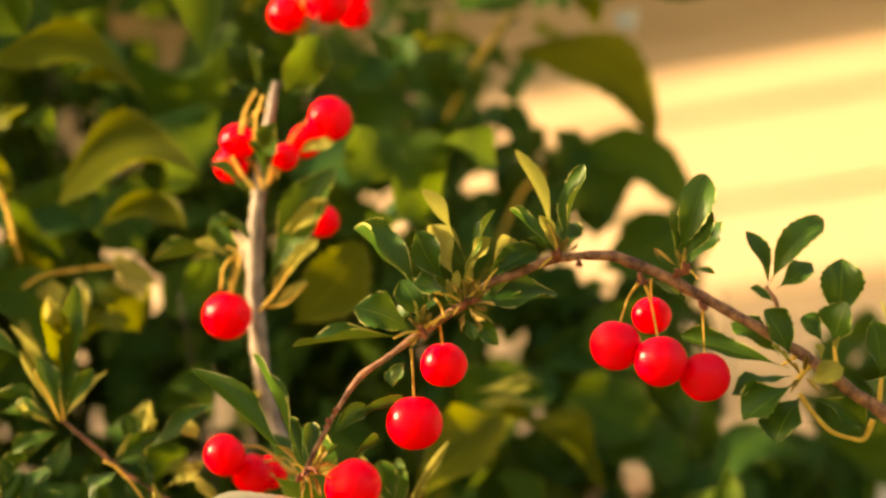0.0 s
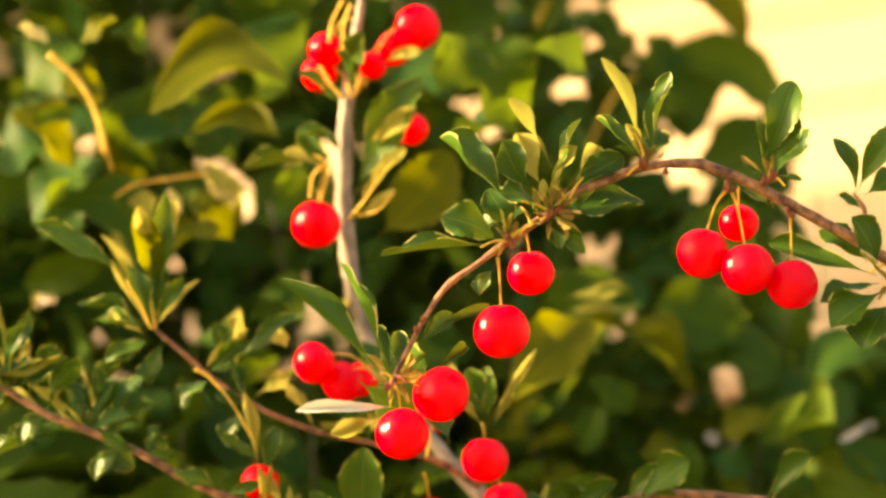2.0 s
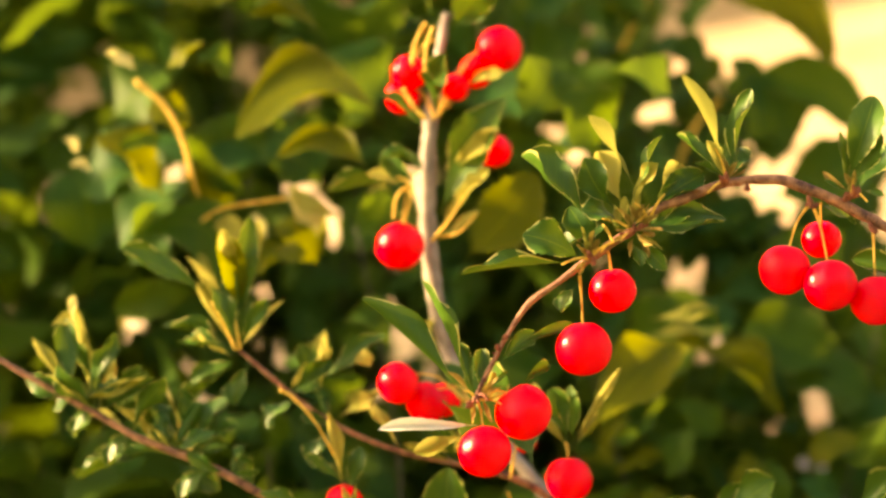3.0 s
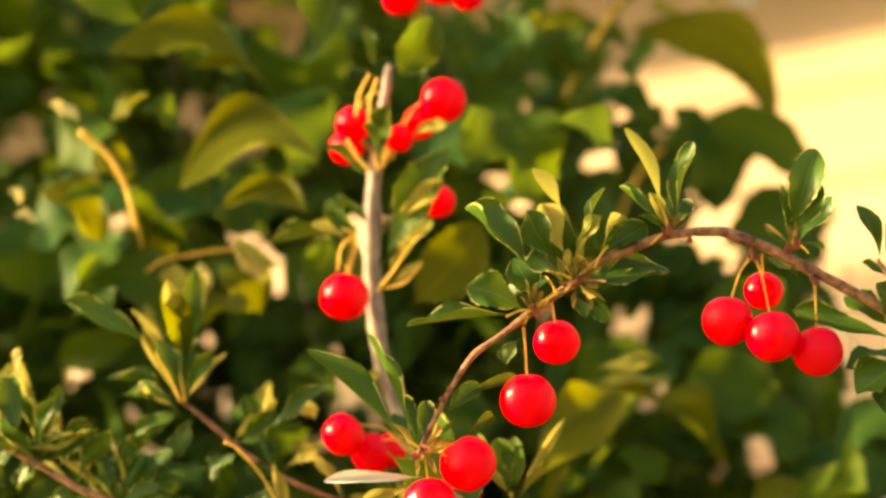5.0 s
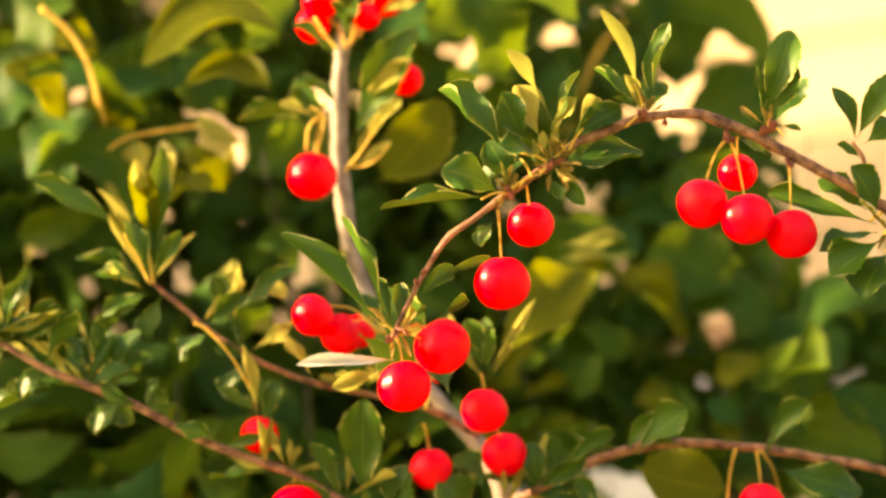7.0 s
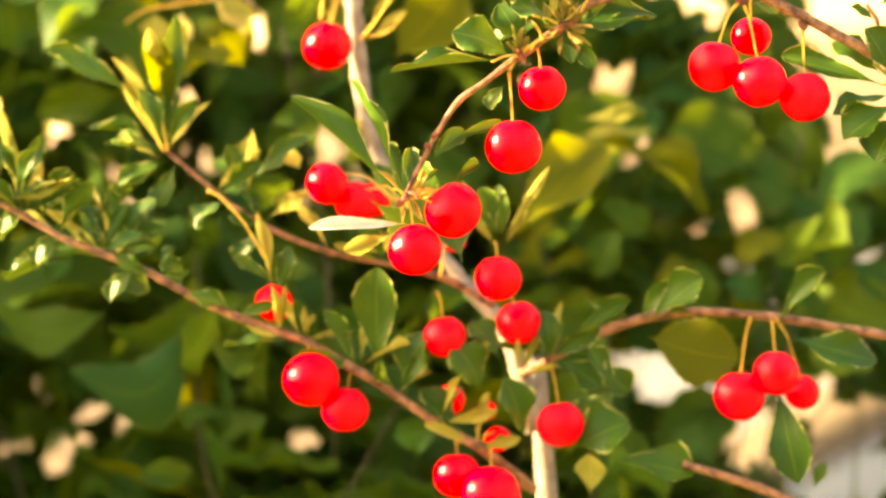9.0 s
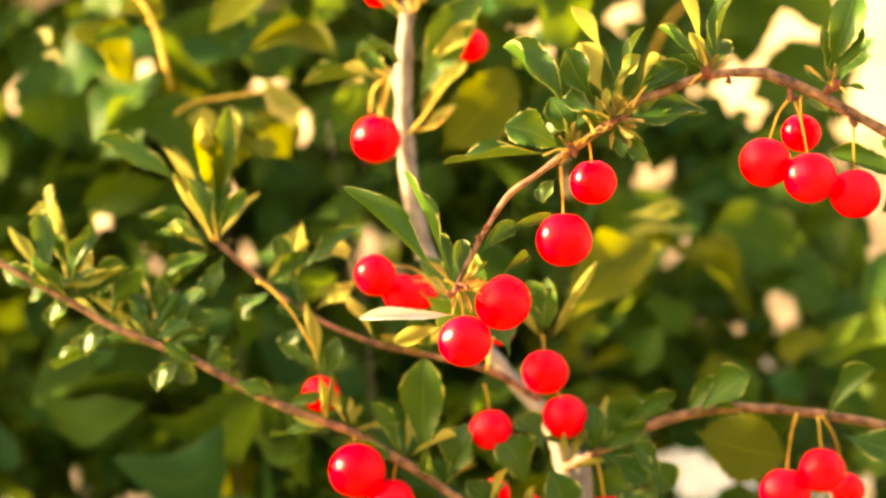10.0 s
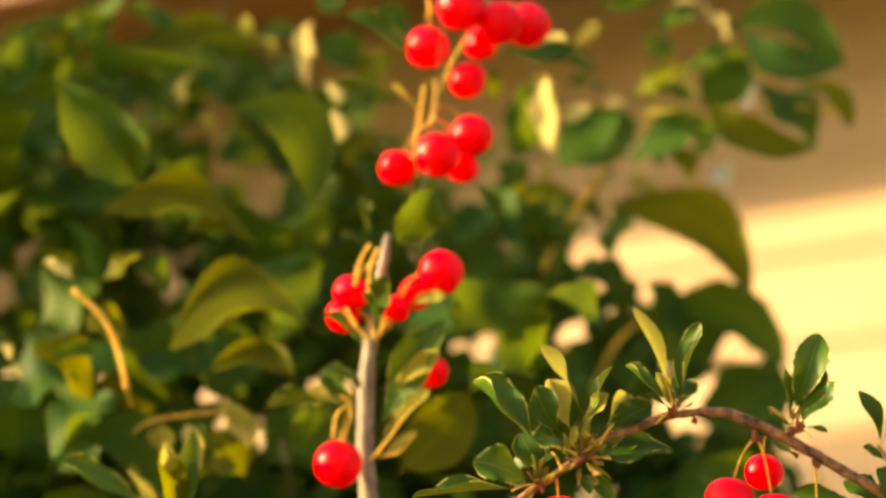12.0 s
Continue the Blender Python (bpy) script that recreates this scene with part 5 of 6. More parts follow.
leaf((-0.1317, 0.339, 1.8333), (-0.1394, 0.3362, 1.8447), 0.0098, 0, -24, LEAF_YOUNG_LIT)
leaf((-0.0421, 0.3334, 1.8557), (-0.0756, 0.3387, 1.8346), 0.0151, 0, 12)
leaf((-0.058, 0.3233, 1.8961), (-0.0339, 0.3261, 1.885), 0.0136, 7, 18)
leaf((-0.0657, 0.3339, 1.8537), (-0.039, 0.3345, 1.8515), 0.0091, 7, 18)
leaf((-0.2267, 0.3439, 1.8137), (-0.2422, 0.3389, 1.8335), 0.0189, 1, 18)
leaf((-0.2427, 0.3353, 1.8479), (-0.2293, 0.3266, 1.883), 0.0226, 0, 30)
leaf((0.0156, 0.3496, 1.7907), (0.0394, 0.3516, 1.7826), 0.0226, 0, 12)
leaf((0.0527, 0.3519, 1.7815), (0.0289, 0.3492, 1.7924), 0.0211, 0, 12, LEAF_BACKLIT)
leaf((-0.0072, 0.3587, 1.7542), (0.0173, 0.3525, 1.7792), 0.0317, 0, 24)
leaf((0.0411, 0.3545, 1.7711), (0.0074, 0.3572, 1.7603), 0.0317, 0, 18)
leaf((0.0513, 0.3523, 1.78), (0.0386, 0.3599, 1.7496), 0.0241, 0, 24)
leaf((0.0693, 0.3565, 1.7632), (0.0445, 0.3598, 1.7497), 0.0226, 0, 12)
leaf((0.0151, 0.3611, 1.7447), (-0.0125, 0.3644, 1.7313), 0.0287, 0, 12)
leaf((0.0336, 0.3527, 1.7781), (0.051, 0.348, 1.7972), 0.0173, 0, 12)
leaf((-0.0107, 0.3523, 1.78), (0.0066, 0.3482, 1.7962), 0.0211, 0, 12)
leaf((0.0112, 0.3668, 1.7218), (0.0404, 0.3638, 1.7339), 0.0264, 0, 18)
leaf((-0.0017, 0.3547, 1.7701), (-0.0198, 0.3498, 1.7898), 0.0226, 0, 12)
leaf((0.072, 0.3532, 1.7762), (0.0547, 0.358, 1.7571), 0.0189, 0, 18)
leaf((0.0543, 0.353, 1.7772), (0.0378, 0.3495, 1.7912), 0.0226, 0, 18)
leaf((-0.0815, 0.3257, 1.8867), (-0.0573, 0.3299, 1.8699), 0.0226, 0, 18)
leaf((-0.0397, 0.3276, 1.8791), (-0.0571, 0.332, 1.8612), 0.0211, 0, -12, LEAF_BACKLIT)
leaf((-0.0621, 0.34, 1.8292), (-0.038, 0.3449, 1.8096), 0.0226, 0, 12)
leaf((-0.0677, 0.3429, 1.8175), (-0.0788, 0.3495, 1.7913), 0.0241, 0, 24)
leaf((-0.0446, 0.3385, 1.8354), (-0.0649, 0.3422, 1.8204), 0.0189, 0, 0, LEAF_BACKLIT)
leaf((-0.0319, 0.347, 1.801), (-0.0557, 0.345, 1.8091), 0.0166, 1, 12)
leaf((-0.0818, 0.3228, 1.8984), (-0.0672, 0.3198, 1.9105), 0.0226, 0, 12)
leaf((0.0143, 0.3338, 1.8542), (0.0051, 0.3302, 1.8685), 0.0166, 0, 18, LEAF_BACKLIT)
leaf((0.012, 0.3417, 1.8223), (0.03, 0.3445, 1.8112), 0.0173, 0, 18)
leaf((0.0879, 0.3246, 1.891), (0.103, 0.3282, 1.8768), 0.0151, 0, 12)
leaf((0.1051, 0.3379, 1.8376), (0.1173, 0.3433, 1.8161), 0.0151, 0, -18, LEAF_BACKLIT)
leaf((0.1421, 0.3348, 1.8501), (0.1538, 0.3307, 1.8664), 0.0136, 0, -36, LEAF_GLARE)
leaf((0.1246, 0.3418, 1.8221), (0.1366, 0.3439, 1.8137), 0.0166, 0, 0, LEAF_GLARE)
leaf((0.104, 0.3448, 1.81), (0.0833, 0.3442, 1.8124), 0.0151, 0, 0, LEAF_YOUNG_LIT)
leaf((0.1388, 0.3287, 1.8747), (0.1538, 0.3297, 1.8707), 0.0113, 1, 6, LEAF_YOUNG_LIT)
leaf((0.0125, 0.3475, 1.7992), (0.03, 0.3445, 1.8112), 0.0189, 0, 18)
leaf((-0.002, 0.3512, 1.7845), (0.0125, 0.3475, 1.7992), 0.0226, 0, 12)
leaf((-0.1496, 0.3261, 1.885), (-0.1825, 0.3234, 1.8959), 0.0226, 0, 12)
leaf((-0.2295, 0.3251, 1.8889), (-0.2141, 0.3294, 1.8718), 0.0226, 0, -12, LEAF_BACKLIT)
leaf((-0.1771, 0.3407, 1.8264), (-0.1562, 0.3435, 1.8154), 0.0151, 0, 12)
leaf((-0.2331, 0.3403, 1.8279), (-0.201, 0.3387, 1.8345), 0.0339, 0, 18)
leaf((-0.2061, 0.3438, 1.8142), (-0.2381, 0.3461, 1.8048), 0.0302, 0, 18)
leaf((-0.2311, 0.3346, 1.8511), (-0.2152, 0.3424, 1.8197), 0.0302, 0, 24)
leaf((-0.0988, 0.1629, 1.713), (-0.1659, 0.1597, 1.7255), 0.0257, 8, 0, LEAF_BACKLIT)
leaf((-0.0963, 0.1635, 1.7106), (-0.1294, 0.1614, 1.7188), 0.0123, 8, 18, LEAF_BACKLIT)
leaf((-0.1173, 0.1483, 1.7716), (-0.0724, 0.1583, 1.7311), 0.0282, 7, 18)
leaf((-0.0694, 0.1724, 1.6749), (-0.1352, 0.1743, 1.6671), 0.0450, 8, 12, LEAF_BACKLIT)
leaf((-0.0772, 0.178, 1.6523), (-0.117, 0.1764, 1.6586), 0.0245, 8, 12, LEAF_BACKLIT)
leaf((-0.1903, 0.145, 1.7845), (-0.1512, 0.1567, 1.7378), 0.0331, 0, 24)
leaf((-0.1511, 0.157, 1.7366), (-0.1597, 0.1491, 1.7681), 0.0153, 0, 36)
leaf((-0.1783, 0.1674, 1.6946), (-0.1922, 0.1654, 1.7028), 0.0110, 0, 24, LEAF_SUNLIT)
leaf((-0.1659, 0.1674, 1.6949), (-0.1489, 0.1642, 1.7074), 0.0135, 0, -12, LEAF_BACKLIT)
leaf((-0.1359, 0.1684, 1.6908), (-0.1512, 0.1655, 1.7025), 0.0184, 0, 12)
leaf((-0.1526, 0.1733, 1.6711), (-0.1728, 0.171, 1.6803), 0.0184, 0, -6, LEAF_BACKLIT)
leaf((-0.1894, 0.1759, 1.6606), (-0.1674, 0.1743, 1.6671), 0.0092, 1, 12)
leaf((-0.0979, 0.185, 1.6242), (-0.1121, 0.1804, 1.6426), 0.0172, 0, 24, LEAF_SUNLIT)
leaf((-0.0865, 0.1828, 1.6329), (-0.1109, 0.1796, 1.646), 0.0104, 7, 12, LEAF_YOUNG_LIT)
leaf((-0.133, 0.1867, 1.6175), (-0.1371, 0.1823, 1.6349), 0.0135, 0, -30, LEAF_YOUNG_LIT)
leaf((-0.1209, 0.1851, 1.6237), (-0.1267, 0.1823, 1.6351), 0.0074, 0, -30, LEAF_SUNLIT)
leaf((-0.1424, 0.1901, 1.6037), (-0.1508, 0.1866, 1.6178), 0.0061, 1, -30, LEAF_YOUNG_LIT)
leaf((-0.198, 0.1779, 1.6527), (-0.207, 0.1769, 1.6566), 0.0080, 0, 24, LEAF_SUNLIT)
leaf((-0.2042, 0.176, 1.6603), (-0.2094, 0.1742, 1.6674), 0.0061, 0, 24, LEAF_SUNLIT)
leaf((-0.083, 0.1852, 1.6234), (-0.0621, 0.18, 1.6442), 0.0233, 0, 36)
leaf((-0.1519, 0.1787, 1.6494), (-0.1854, 0.1861, 1.6199), 0.0306, 0, 18)
leaf((-0.1831, 0.1849, 1.6248), (-0.1349, 0.1911, 1.5995), 0.0288, 7, 18)
leaf((-0.1014, 0.1868, 1.617), (-0.1258, 0.1887, 1.6093), 0.0245, 0, 18, LEAF_BACKLIT)
leaf((-0.1665, 0.1806, 1.6419), (-0.1946, 0.1742, 1.6677), 0.0276, 0, 18, LEAF_BACKLIT)
branch([(-0.15, 0.1832, 1.6315, 0.0005), (-0.1416, 0.1819, 1.6365, 0.0006), (-0.1268, 0.1813, 1.6392, 0.0007), (-0.1046, 0.1805, 1.6421, 0.0005)], STALK, "twig")
branch([(-0.1512, 0.1805, 1.6422, 0.0005), (-0.154, 0.1781, 1.6518, 0.0007), (-0.1579, 0.1745, 1.6661, 0.001), (-0.1654, 0.171, 1.6804, 0.001), (-0.1782, 0.168, 1.6922, 0.0007)], STALK, "twig")
leaf((0.0036, 0.17, 1.6843), (0.0301, 0.1939, 1.6712), 0.0337, 0, 24)
leaf((0.0339, 0.1753, 1.6632), (0.0003, 0.2067, 1.661), 0.0306, 0, 24)
leaf((0.0283, 0.1675, 1.6946), (0.0559, 0.199, 1.692), 0.0245, 0, 24)
leaf((-0.0111, 0.1725, 1.6743), (0.0015, 0.1855, 1.7051), 0.0276, 0, 30)
leaf((-0.2172, 0.2835, 1.6424), (-0.2252, 0.2737, 1.6818), 0.0452, 0, 6)
leaf((-0.1684, 0.2699, 1.697), (-0.1171, 0.2729, 1.6849), 0.0418, 0, 0)
leaf((-0.1442, 0.2765, 1.6707), (-0.1521, 0.2673, 1.7074), 0.0418, 0, 6)
leaf((-0.182, 0.2744, 1.6788), (-0.2199, 0.2763, 1.6712), 0.0383, 2, 0)
leaf((-0.1064, 0.2759, 1.673), (-0.1306, 0.27, 1.6967), 0.0418, 0, 0)
leaf((-0.082, 0.2681, 1.7042), (-0.1034, 0.2602, 1.7358), 0.0418, 0, 6)
leaf((-0.2062, 0.2679, 1.7052), (-0.1791, 0.2627, 1.7259), 0.0418, 0, 0)
branch([(-0.151, 0.1595, 1.644, 0.0012), (-0.1552, 0.1554, 1.6604, 0.0012), (-0.163, 0.1519, 1.6745, 0.0012), (-0.1755, 0.1493, 1.6849, 0.0012)], STALK, "twig")
leaf((-0.1438, 0.3077, 1.6694), (-0.1987, 0.2991, 1.704), 0.0357, 5, 6)
leaf((-0.0395, 0.2971, 1.712), (0.0016, 0.2931, 1.7279), 0.0428, 0, 0)
leaf((0.0044, 0.2905, 1.7386), (0.0318, 0.2971, 1.712), 0.0357, 0, 6)
leaf((0.084, 0.319, 1.6241), (0.0483, 0.327, 1.5922), 0.0428, 2, 0)
leaf((0.1416, 0.327, 1.5922), (0.0949, 0.3217, 1.6135), 0.0464, 0, 0)
leaf((0.1965, 0.331, 1.5762), (0.1526, 0.3376, 1.5496), 0.0535, 0, 0)
leaf((0.158, 0.331, 1.5762), (0.1141, 0.327, 1.5922), 0.0499, 0, 6)

leaf((0.1901, 0.4033, 1.5754), (0.2341, 0.3949, 1.609), 0.0422, 0, 12)
leaf((0.2551, 0.4061, 1.5641), (0.2356, 0.3958, 1.6053), 0.0358, 0, 24)
leaf((0.1914, 0.3969, 1.6009), (0.171, 0.4058, 1.5654), 0.0317, 0, 12)
leaf((0.2095, 0.4128, 1.5371), (0.2522, 0.4082, 1.5556), 0.0377, 0, 18)
leaf((0.2608, 0.3969, 1.6011), (0.2507, 0.4058, 1.5655), 0.0211, 0, 18)
leaf((0.2347, 0.4143, 1.5314), (0.2019, 0.4061, 1.564), 0.0339, 0, 12)
leaf((0.1651, 0.4026, 1.5782), (0.1903, 0.4107, 1.5456), 0.0317, 0, 18)
leaf((0.2658, 0.4146, 1.53), (0.2301, 0.41, 1.5485), 0.0302, 0, 12)
leaf((0.2238, 0.3969, 1.601), (0.2653, 0.3976, 1.5983), 0.0226, 7, 12)
leaf((0.1531, 0.3941, 1.6121), (0.1738, 0.4005, 1.5867), 0.0264, 0, 24)
leaf((0.1356, 0.3977, 1.5979), (0.1619, 0.3941, 1.6121), 0.0302, 0, 18)
leaf((0.1711, 0.4083, 1.5555), (0.1474, 0.4012, 1.5838), 0.0339, 0, 24)
leaf((0.1883, 0.3913, 1.6236), (0.1589, 0.3931, 1.6164), 0.0226, 0, 18)
# yellow and olive leaves added here to brighten the space under the arch
leaf((0.0464, 0.2737, 1.5992), (0.0821, 0.2727, 1.603), 0.0112, 6, 0, LEAF_YOUNG_LIT)
leaf((0.053, 0.2745, 1.5957), (0.0781, 0.275, 1.5941), 0.0112, 1, 6, LEAF_BACKLIT)
leaf((0.0354, 0.2826, 1.5633), (0.057, 0.2744, 1.5964), 0.0174, 6, -6, LEAF_BACKLIT)
leaf((0.0688, 0.2759, 1.5904), (0.1043, 0.2811, 1.5693), 0.0221, 7, 0, LEAF_BACKLIT)
leaf((0.1109, 0.2831, 1.5614), (0.0833, 0.2763, 1.5889), 0.0200, 1, 0, LEAF_BACKLIT)
leaf((0.0567, 0.2807, 1.5713), (0.0803, 0.2846, 1.5554), 0.0197, 0, 0)
leaf((0.2051, 0.2789, 1.5781), (0.1626, 0.2831, 1.5615), 0.0274, 8, 0)
leaf((0.1731, 0.2875, 1.5438), (0.2062, 0.2928, 1.5226), 0.0221, 0, 0)
leaf((0.1466, 0.2848, 1.5545), (0.1227, 0.2873, 1.5445), 0.0197, 0, 0, LEAF_BACKLIT)
leaf((0.1613, 0.2823, 1.5646), (0.1704, 0.2888, 1.5386), 0.0197, 0, 12)
leaf((0.1041, 0.2873, 1.5448), (0.1092, 0.2931, 1.5214), 0.0145, 0, 6)
leaf((0.0562, 0.2898, 1.5346), (0.0671, 0.2839, 1.5582), 0.0171, 0, 0)
leaf((0.0456, 0.2897, 1.5348), (0.0188, 0.2947, 1.515), 0.0145, 1, 0)
leaf((0.0228, 0.2935, 1.5196), (0.0567, 0.2915, 1.5279), 0.0112, 6, 0, LEAF_BACKLIT)
leaf((0.0297, 0.2896, 1.5355), (0.0537, 0.2871, 1.5455), 0.0112, 1, 0, LEAF_BACKLIT)
leaf((0.0245, 0.287, 1.5459), (0.038, 0.2825, 1.5638), 0.0099, 1, -12, LEAF_BACKLIT)
leaf((0.1146, 0.2899, 1.5343), (0.1358, 0.2919, 1.5262), 0.0164, 0, 6)
leaf((0.0828, 0.2898, 1.5348), (0.104, 0.2885, 1.5396), 0.0164, 0, 0, LEAF_BACKLIT)
leaf((0.1357, 0.2951, 1.5133), (0.1199, 0.2912, 1.529), 0.0145, 0, 0, LEAF_BACKLIT)
leaf((0.1676, 0.2939, 1.518), (0.1464, 0.2913, 1.5286), 0.0164, 0, 0)
leaf((0.2306, 0.407, 1.5607), (0.2, 0.4001, 1.5882), 0.0317, 0, 12)
leaf((0.2058, 0.4037, 1.5739), (0.2307, 0.3988, 1.5934), 0.0264, 0, 18)
leaf((0.2262, 0.4123, 1.5394), (0.2087, 0.4051, 1.5681), 0.0264, 0, 12)
leaf((0.1884, 0.3979, 1.5968), (0.2089, 0.3931, 1.6164), 0.0189, 0, 12)
leaf((0.229, 0.4187, 1.5136), (0.1939, 0.415, 1.5284), 0.0241, 0, 12)
leaf((0.1909, 0.4196, 1.5099), (0.2187, 0.4226, 1.498), 0.0226, 0, 12)
leaf((0.2284, 0.4231, 1.4959), (0.207, 0.4193, 1.5111), 0.0189, 0, 12)
leaf((0.1849, 0.4242, 1.4913), (0.1996, 0.4207, 1.5055), 0.0189, 0, 12)
leaf((0.1701, 0.4306, 1.4657), (0.1584, 0.4263, 1.4831), 0.0226, 0, 12)
leaf((0.2291, 0.4151, 1.5279), (0.2027, 0.4122, 1.5397), 0.0226, 0, 12)
# spots of sun painted as yellow leaves, between the darker ones
leaf((-0.1905, 0.225, 1.5878), (-0.1874, 0.2225, 1.5976), 0.0063, 0, -36, LEAF_YOUNG_LIT)
leaf((0.0464, 0.2229, 1.5962), (0.0765, 0.2219, 1.6002), 0.0082, 6, 12, LEAF_YOUNG_LIT)
leaf((0.0539, 0.2232, 1.5949), (0.0777, 0.2235, 1.5936), 0.0126, 1, 12)
leaf((-0.0693, 0.2112, 1.6431), (-0.0781, 0.2087, 1.653), 0.0145, 0, 24, LEAF_YOUNG_LIT)
leaf((-0.0823, 0.2324, 1.5581), (-0.0868, 0.2304, 1.566), 0.0101, 0, -24, LEAF_YOUNG_LIT)
leaf((-0.161, 0.2347, 1.5489), (-0.1687, 0.2332, 1.5551), 0.0094, 0, -24, LEAF_YOUNG_LIT)
leaf((-0.1025, 0.2286, 1.5733), (-0.0986, 0.2243, 1.5905), 0.0094, 0, -36, LEAF_YOUNG_LIT)
leaf((-0.0949, 0.2249, 1.588), (-0.1177, 0.2274, 1.5783), 0.0189, 7, 12)
leaf((-0.0923, 0.2237, 1.5929), (-0.0695, 0.2256, 1.5855), 0.0176, 7, 18)
leaf((-0.1559, 0.231, 1.5636), (-0.1509, 0.2359, 1.544), 0.0283, 0, 36)
leaf((-0.1254, 0.2335, 1.5538), (-0.1483, 0.2365, 1.5415), 0.0252, 0, 18)
leaf((-0.1863, 0.2169, 1.6203), (-0.171, 0.2114, 1.6424), 0.0283, 0, 24)
leaf((-0.1023, 0.217, 1.62), (-0.1175, 0.2121, 1.6397), 0.0315, 0, 12, LEAF_BACKLIT)

mass = []
# free-growing twigs with alternate leaves, thinner towards the open side
rnd = random.Random(7)
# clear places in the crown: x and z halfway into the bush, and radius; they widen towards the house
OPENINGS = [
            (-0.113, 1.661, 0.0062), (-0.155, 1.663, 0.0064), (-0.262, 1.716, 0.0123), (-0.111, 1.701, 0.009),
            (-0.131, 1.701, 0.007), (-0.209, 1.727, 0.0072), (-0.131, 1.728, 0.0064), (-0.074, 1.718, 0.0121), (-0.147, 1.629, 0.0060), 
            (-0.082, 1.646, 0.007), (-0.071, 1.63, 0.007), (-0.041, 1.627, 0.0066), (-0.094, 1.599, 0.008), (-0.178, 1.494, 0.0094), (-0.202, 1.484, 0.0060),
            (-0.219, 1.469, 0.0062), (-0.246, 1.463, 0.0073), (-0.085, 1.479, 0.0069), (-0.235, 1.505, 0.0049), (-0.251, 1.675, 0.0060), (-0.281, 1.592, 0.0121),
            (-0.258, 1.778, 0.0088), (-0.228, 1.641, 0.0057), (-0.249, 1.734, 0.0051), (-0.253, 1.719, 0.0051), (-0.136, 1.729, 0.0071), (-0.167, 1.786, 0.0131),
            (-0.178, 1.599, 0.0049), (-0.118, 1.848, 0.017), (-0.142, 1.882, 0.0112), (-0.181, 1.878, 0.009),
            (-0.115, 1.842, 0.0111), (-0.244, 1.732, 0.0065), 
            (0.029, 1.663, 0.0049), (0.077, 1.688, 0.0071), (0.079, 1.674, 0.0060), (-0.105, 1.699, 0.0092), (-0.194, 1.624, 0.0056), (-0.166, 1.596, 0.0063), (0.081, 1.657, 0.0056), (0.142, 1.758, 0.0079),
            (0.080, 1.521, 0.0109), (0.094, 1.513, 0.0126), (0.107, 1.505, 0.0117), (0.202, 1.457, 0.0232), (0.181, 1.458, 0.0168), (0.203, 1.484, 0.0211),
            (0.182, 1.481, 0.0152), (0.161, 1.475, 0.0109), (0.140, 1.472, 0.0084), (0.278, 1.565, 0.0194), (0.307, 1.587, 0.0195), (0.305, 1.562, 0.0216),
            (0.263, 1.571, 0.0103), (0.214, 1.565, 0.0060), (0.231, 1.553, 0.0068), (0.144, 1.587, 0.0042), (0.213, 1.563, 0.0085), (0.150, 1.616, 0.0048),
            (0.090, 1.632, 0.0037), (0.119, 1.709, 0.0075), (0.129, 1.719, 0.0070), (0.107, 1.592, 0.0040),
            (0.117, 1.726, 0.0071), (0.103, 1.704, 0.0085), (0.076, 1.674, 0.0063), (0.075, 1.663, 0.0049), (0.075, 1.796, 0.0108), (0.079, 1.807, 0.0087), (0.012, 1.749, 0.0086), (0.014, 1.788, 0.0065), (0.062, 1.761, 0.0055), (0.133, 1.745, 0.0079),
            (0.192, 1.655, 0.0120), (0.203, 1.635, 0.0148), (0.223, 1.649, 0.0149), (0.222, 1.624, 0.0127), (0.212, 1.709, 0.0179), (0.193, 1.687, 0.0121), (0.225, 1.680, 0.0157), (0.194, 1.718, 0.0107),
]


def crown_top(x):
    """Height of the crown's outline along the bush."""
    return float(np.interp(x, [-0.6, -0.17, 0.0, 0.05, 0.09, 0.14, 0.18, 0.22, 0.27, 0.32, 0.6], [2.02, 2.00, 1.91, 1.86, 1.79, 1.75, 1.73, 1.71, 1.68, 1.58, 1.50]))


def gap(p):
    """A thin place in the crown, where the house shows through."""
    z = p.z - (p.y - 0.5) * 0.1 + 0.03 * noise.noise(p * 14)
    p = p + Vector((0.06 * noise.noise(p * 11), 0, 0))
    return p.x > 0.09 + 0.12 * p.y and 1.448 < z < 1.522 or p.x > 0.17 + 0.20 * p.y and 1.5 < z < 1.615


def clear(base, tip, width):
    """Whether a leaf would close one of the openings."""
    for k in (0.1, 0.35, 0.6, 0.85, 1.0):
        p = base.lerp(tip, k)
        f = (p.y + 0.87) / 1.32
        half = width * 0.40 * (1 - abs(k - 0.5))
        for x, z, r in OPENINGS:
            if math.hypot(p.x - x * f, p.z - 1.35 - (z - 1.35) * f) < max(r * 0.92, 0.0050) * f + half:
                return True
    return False


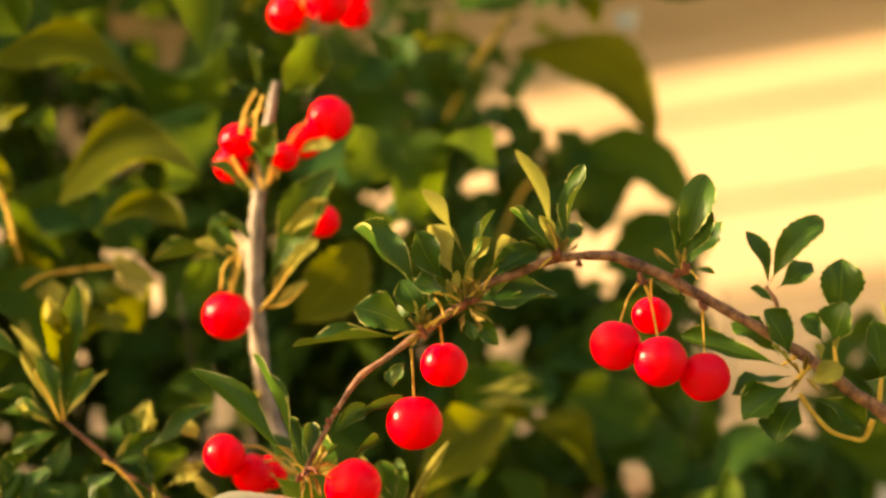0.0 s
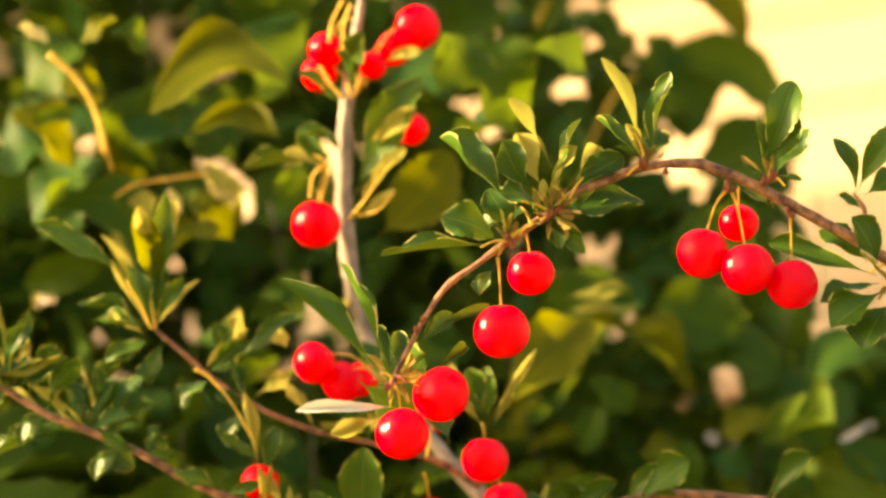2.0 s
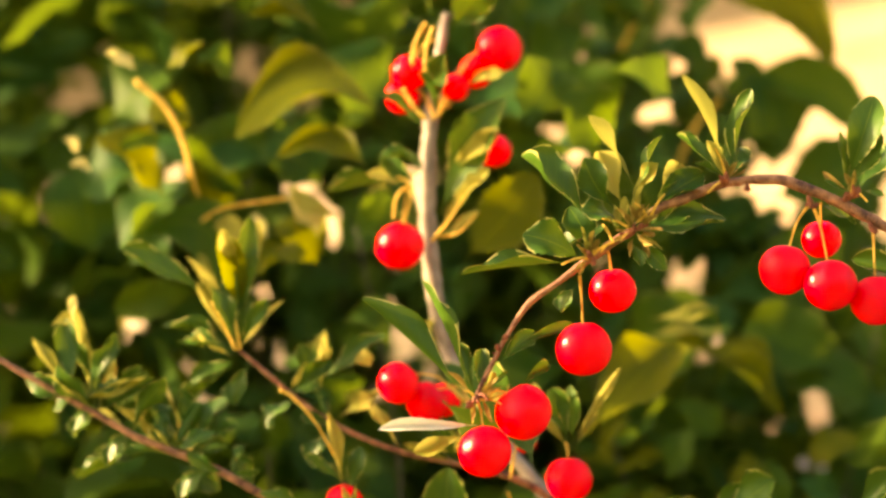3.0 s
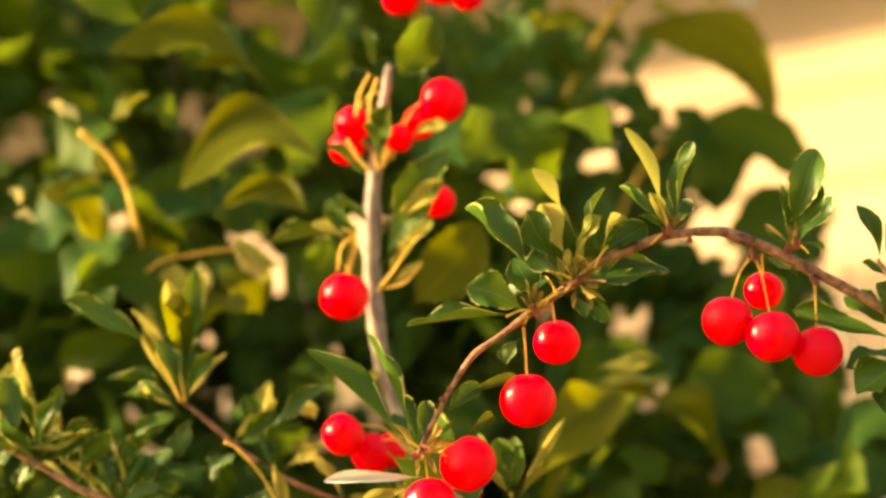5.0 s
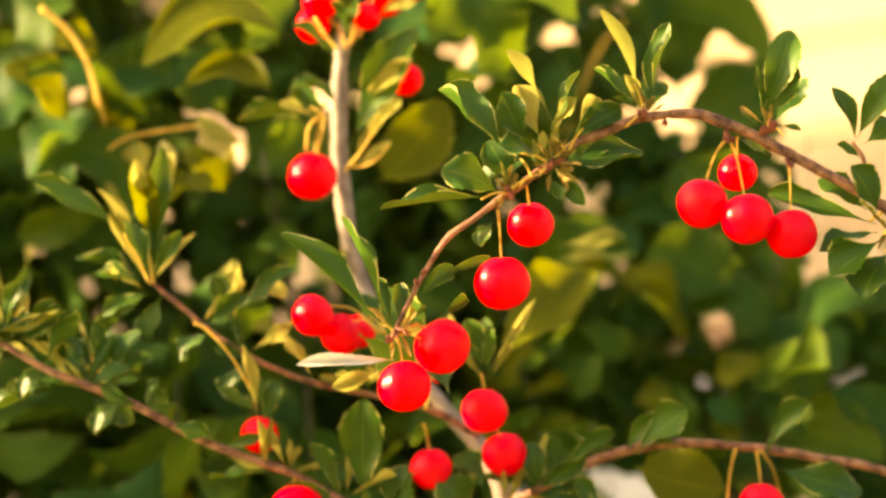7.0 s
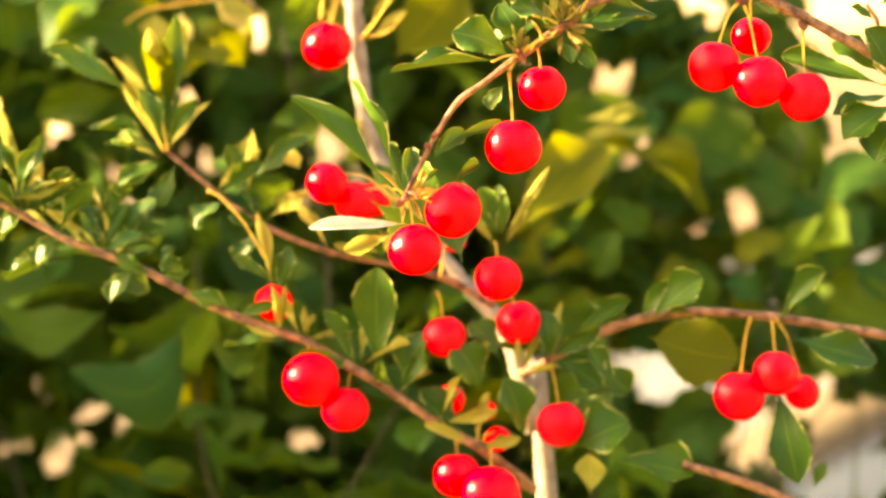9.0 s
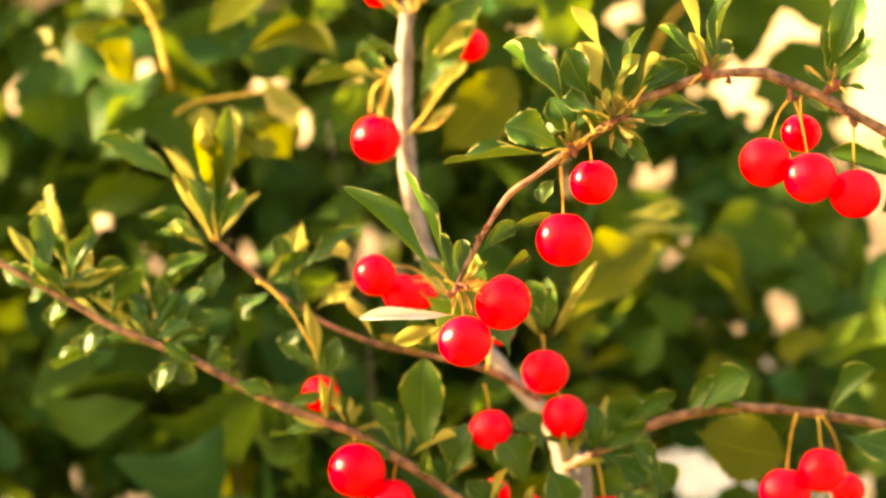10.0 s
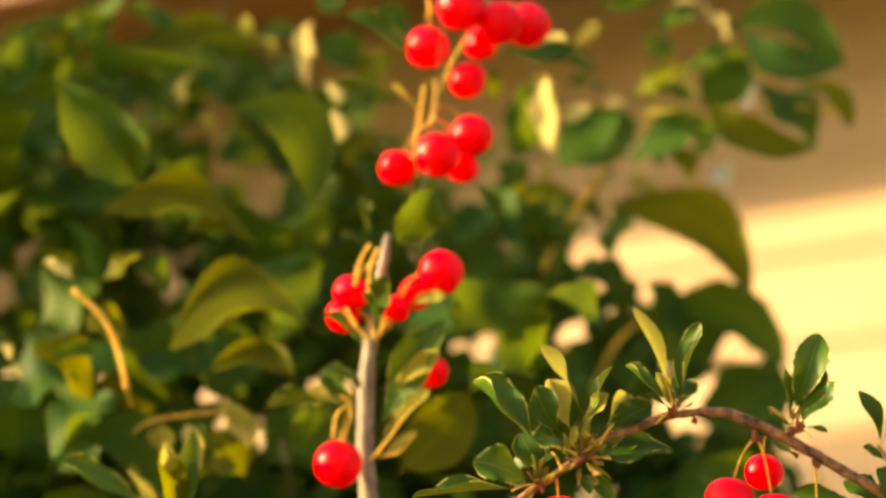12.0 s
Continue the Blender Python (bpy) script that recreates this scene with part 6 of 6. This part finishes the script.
# front twigs with drooping leaves, lower than the crown
for i in range(56):
    x, y = rnd.uniform(-0.32, 0.42), rnd.uniform(0.24, 0.38)
    top = 1.66 - 0.16 * rnd.random() * (x > 0.0) - (0.05 if x > 0.02 else 0.0) - 0.14 * rnd.random()
    if i >= 36:
        x, y, top = rnd.uniform(-0.26, 0.22), rnd.uniform(0.24, 0.40), rnd.uniform(1.42, 1.54)
    foot = Vector((x * 0.8, y * 0.7 + 0.1, top - 0.2))
    pts = [(*foot, 0.0009), (*(foot.lerp(Vector((x, y, top)), 0.5) + Vector((rnd.uniform(-0.05, 0.05), 0, 0))), 0.0008), (x + rnd.uniform(-0.03, 0.03), y, top, 0.0005)]
    if i % 3 == 0:
        branch(pts, TWIG, "twig", rough=0.0)
    path = spline(pts, 8)
    for k in range(8):
        p = Vector(path[min(int((0.3 + 0.7 * (k + rnd.random()) / 8) * (len(path) - 1)), len(path) - 1)][:3])
        turn = k * 2.4 + rnd.uniform(-0.5, 0.5) + i
        way = Vector((math.cos(turn), math.sin(turn), rnd.uniform(-0.7, 0.6))).normalized()
        size = rnd.uniform(0.026, 0.062)
        base, tip, wide = p + way * 0.008, p + way * (size + 0.008), size * rnd.uniform(0.46, 0.62)
        kind, roll = rnd.choice([0, 0, 1, 2, 6, 7, 8]), rnd.gauss(0, 50)
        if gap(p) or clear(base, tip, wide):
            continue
        if k % 4 == 0:
            leaf(base, tip, wide, kind, roll, LEAF_BACKLIT if rnd.random() < 0.4 else None)
        else:
            mass.append((kind, leaf_pose(base, tip, wide, roll)))

made = 0
for i in range(370):
    x, y = rnd.uniform(-0.42, 0.42), rnd.uniform(0.32, 0.90)
    top = crown_top(x) - rnd.random() ** 1.3 * 0.42 + (y - 0.5) * 0.31
    foot = Vector((x * 0.75 - 0.01, y * 0.6 + 0.2, top - rnd.uniform(0.45, 0.6)))
    lean = Vector((rnd.uniform(-0.06, 0.06), rnd.uniform(-0.05, 0.05), 0))
    pts = [(*foot, 0.0022), (*(foot.lerp(Vector((x, y, top)), 0.5) + lean), 0.0016), (x, y, top, 0.0008)]
    if i % 7 == 0:
        branch([(*q[:3], q[3] * 0.4) for q in pts], TWIG, "twig", rough=0.0)
    path = spline(pts, 8)
    n = 15
    for k in range(n):
        s = 0.08 + 0.92 * (k + rnd.random()) / n
        p = Vector(path[min(int(s * (len(path) - 1)), len(path) - 1)][:3])
        turn = k * 2.4 + rnd.uniform(-0.5, 0.5) + i
        droop = rnd.uniform(-0.7, 0.6)
        way = Vector((math.cos(turn), math.sin(turn), droop)).normalized()
        size = rnd.uniform(0.032, 0.082)
        base = p + way * 0.012
        tip = base + way * size
        kind, roll, wide = rnd.choice([0, 0, 2, 2, 7, 8, 1, 9, 7]), rnd.gauss(0, 50), size * rnd.uniform(0.50, 0.68)
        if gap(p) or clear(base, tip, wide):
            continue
        if made < 230 and rnd.random() < 0.55:
            leaf(base, tip, wide, kind, roll, LEAF_BACKLIT if rnd.random() < 0.2 else None)
            made += 1
        else:
            mass.append((kind, leaf_pose(base, tip, wide, roll)))
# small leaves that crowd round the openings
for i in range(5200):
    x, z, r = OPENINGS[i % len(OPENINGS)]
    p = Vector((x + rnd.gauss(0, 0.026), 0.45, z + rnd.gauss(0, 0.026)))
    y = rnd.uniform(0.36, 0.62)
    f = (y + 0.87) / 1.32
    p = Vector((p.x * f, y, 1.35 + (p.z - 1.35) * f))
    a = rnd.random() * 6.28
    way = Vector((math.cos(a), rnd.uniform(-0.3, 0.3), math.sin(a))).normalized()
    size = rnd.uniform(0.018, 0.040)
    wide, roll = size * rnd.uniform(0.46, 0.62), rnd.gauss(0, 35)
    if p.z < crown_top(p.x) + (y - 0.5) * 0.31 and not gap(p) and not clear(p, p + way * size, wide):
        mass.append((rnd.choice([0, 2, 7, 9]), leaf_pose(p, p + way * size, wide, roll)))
# the rest of the crown, down to the ground, as one mass of leaves
for i in range(900):
    x, y = rnd.uniform(-0.7, 0.7), rnd.uniform(0.2, 1.0)
    z = rnd.uniform(0.25, 1.35)
    a, d = rnd.random() * 6.28, rnd.uniform(-0.6, 0.5)
    way = Vector((math.cos(a), math.sin(a), d)).normalized()
    size = rnd.uniform(0.05, 0.08)
    mass.append((rnd.choice([0, 2, 5]), leaf_pose((x, y, z), Vector((x, y, z)) + way * size, size * 0.52, rnd.gauss(0, 40))))
# unseen leaves added on the sun side, to keep the crown in shade
for i in range(1250):
    low = i < 400 or i >= 1000
    p = Vector((rnd.uniform(-0.95, -0.46), rnd.uniform(0.135, 0.40), rnd.uniform(1.20, 1.74)) if low else (rnd.uniform(-0.95, -0.44), rnd.uniform(0.33, 0.95), rnd.uniform(1.4, 2.32)))
    a = rnd.random() * 6.28
    way = Vector((math.cos(a), math.sin(a), rnd.uniform(-0.6, 0.5))).normalized()
    size = rnd.uniform(0.05, 0.08)
    mass.append((rnd.choice([0, 2, 7]), leaf_pose(p, p + way * size, size * 0.55, rnd.gauss(0, 40))))
verts, faces, uvs = [], [], []
for kind, m in mass:
    me = blade(kind, LEAF_BROAD)
    o = len(verts)
    verts.extend(tuple(m @ v.co) for v in me.vertices)
    uvl = me.uv_layers[0].data
    for p in me.polygons:
        faces.append(tuple(o + v for v in p.vertices))
        uvs.extend(tuple(uvl[l].uv) for l in p.loop_indices)
me = bpy.data.meshes.new("foliage")
me.from_pydata(verts, [], faces)
layer = me.uv_layers.new(name="UVMap")
layer.data.foreach_set("uv", [c for uv in uvs for c in uv])
foliage = piece("foliage", me, LEAF_MASS, back_bush)
foliage.matrix_parent_inverse = back_bush.matrix_world.inverted()
tagged(foliage, kind="stuff")
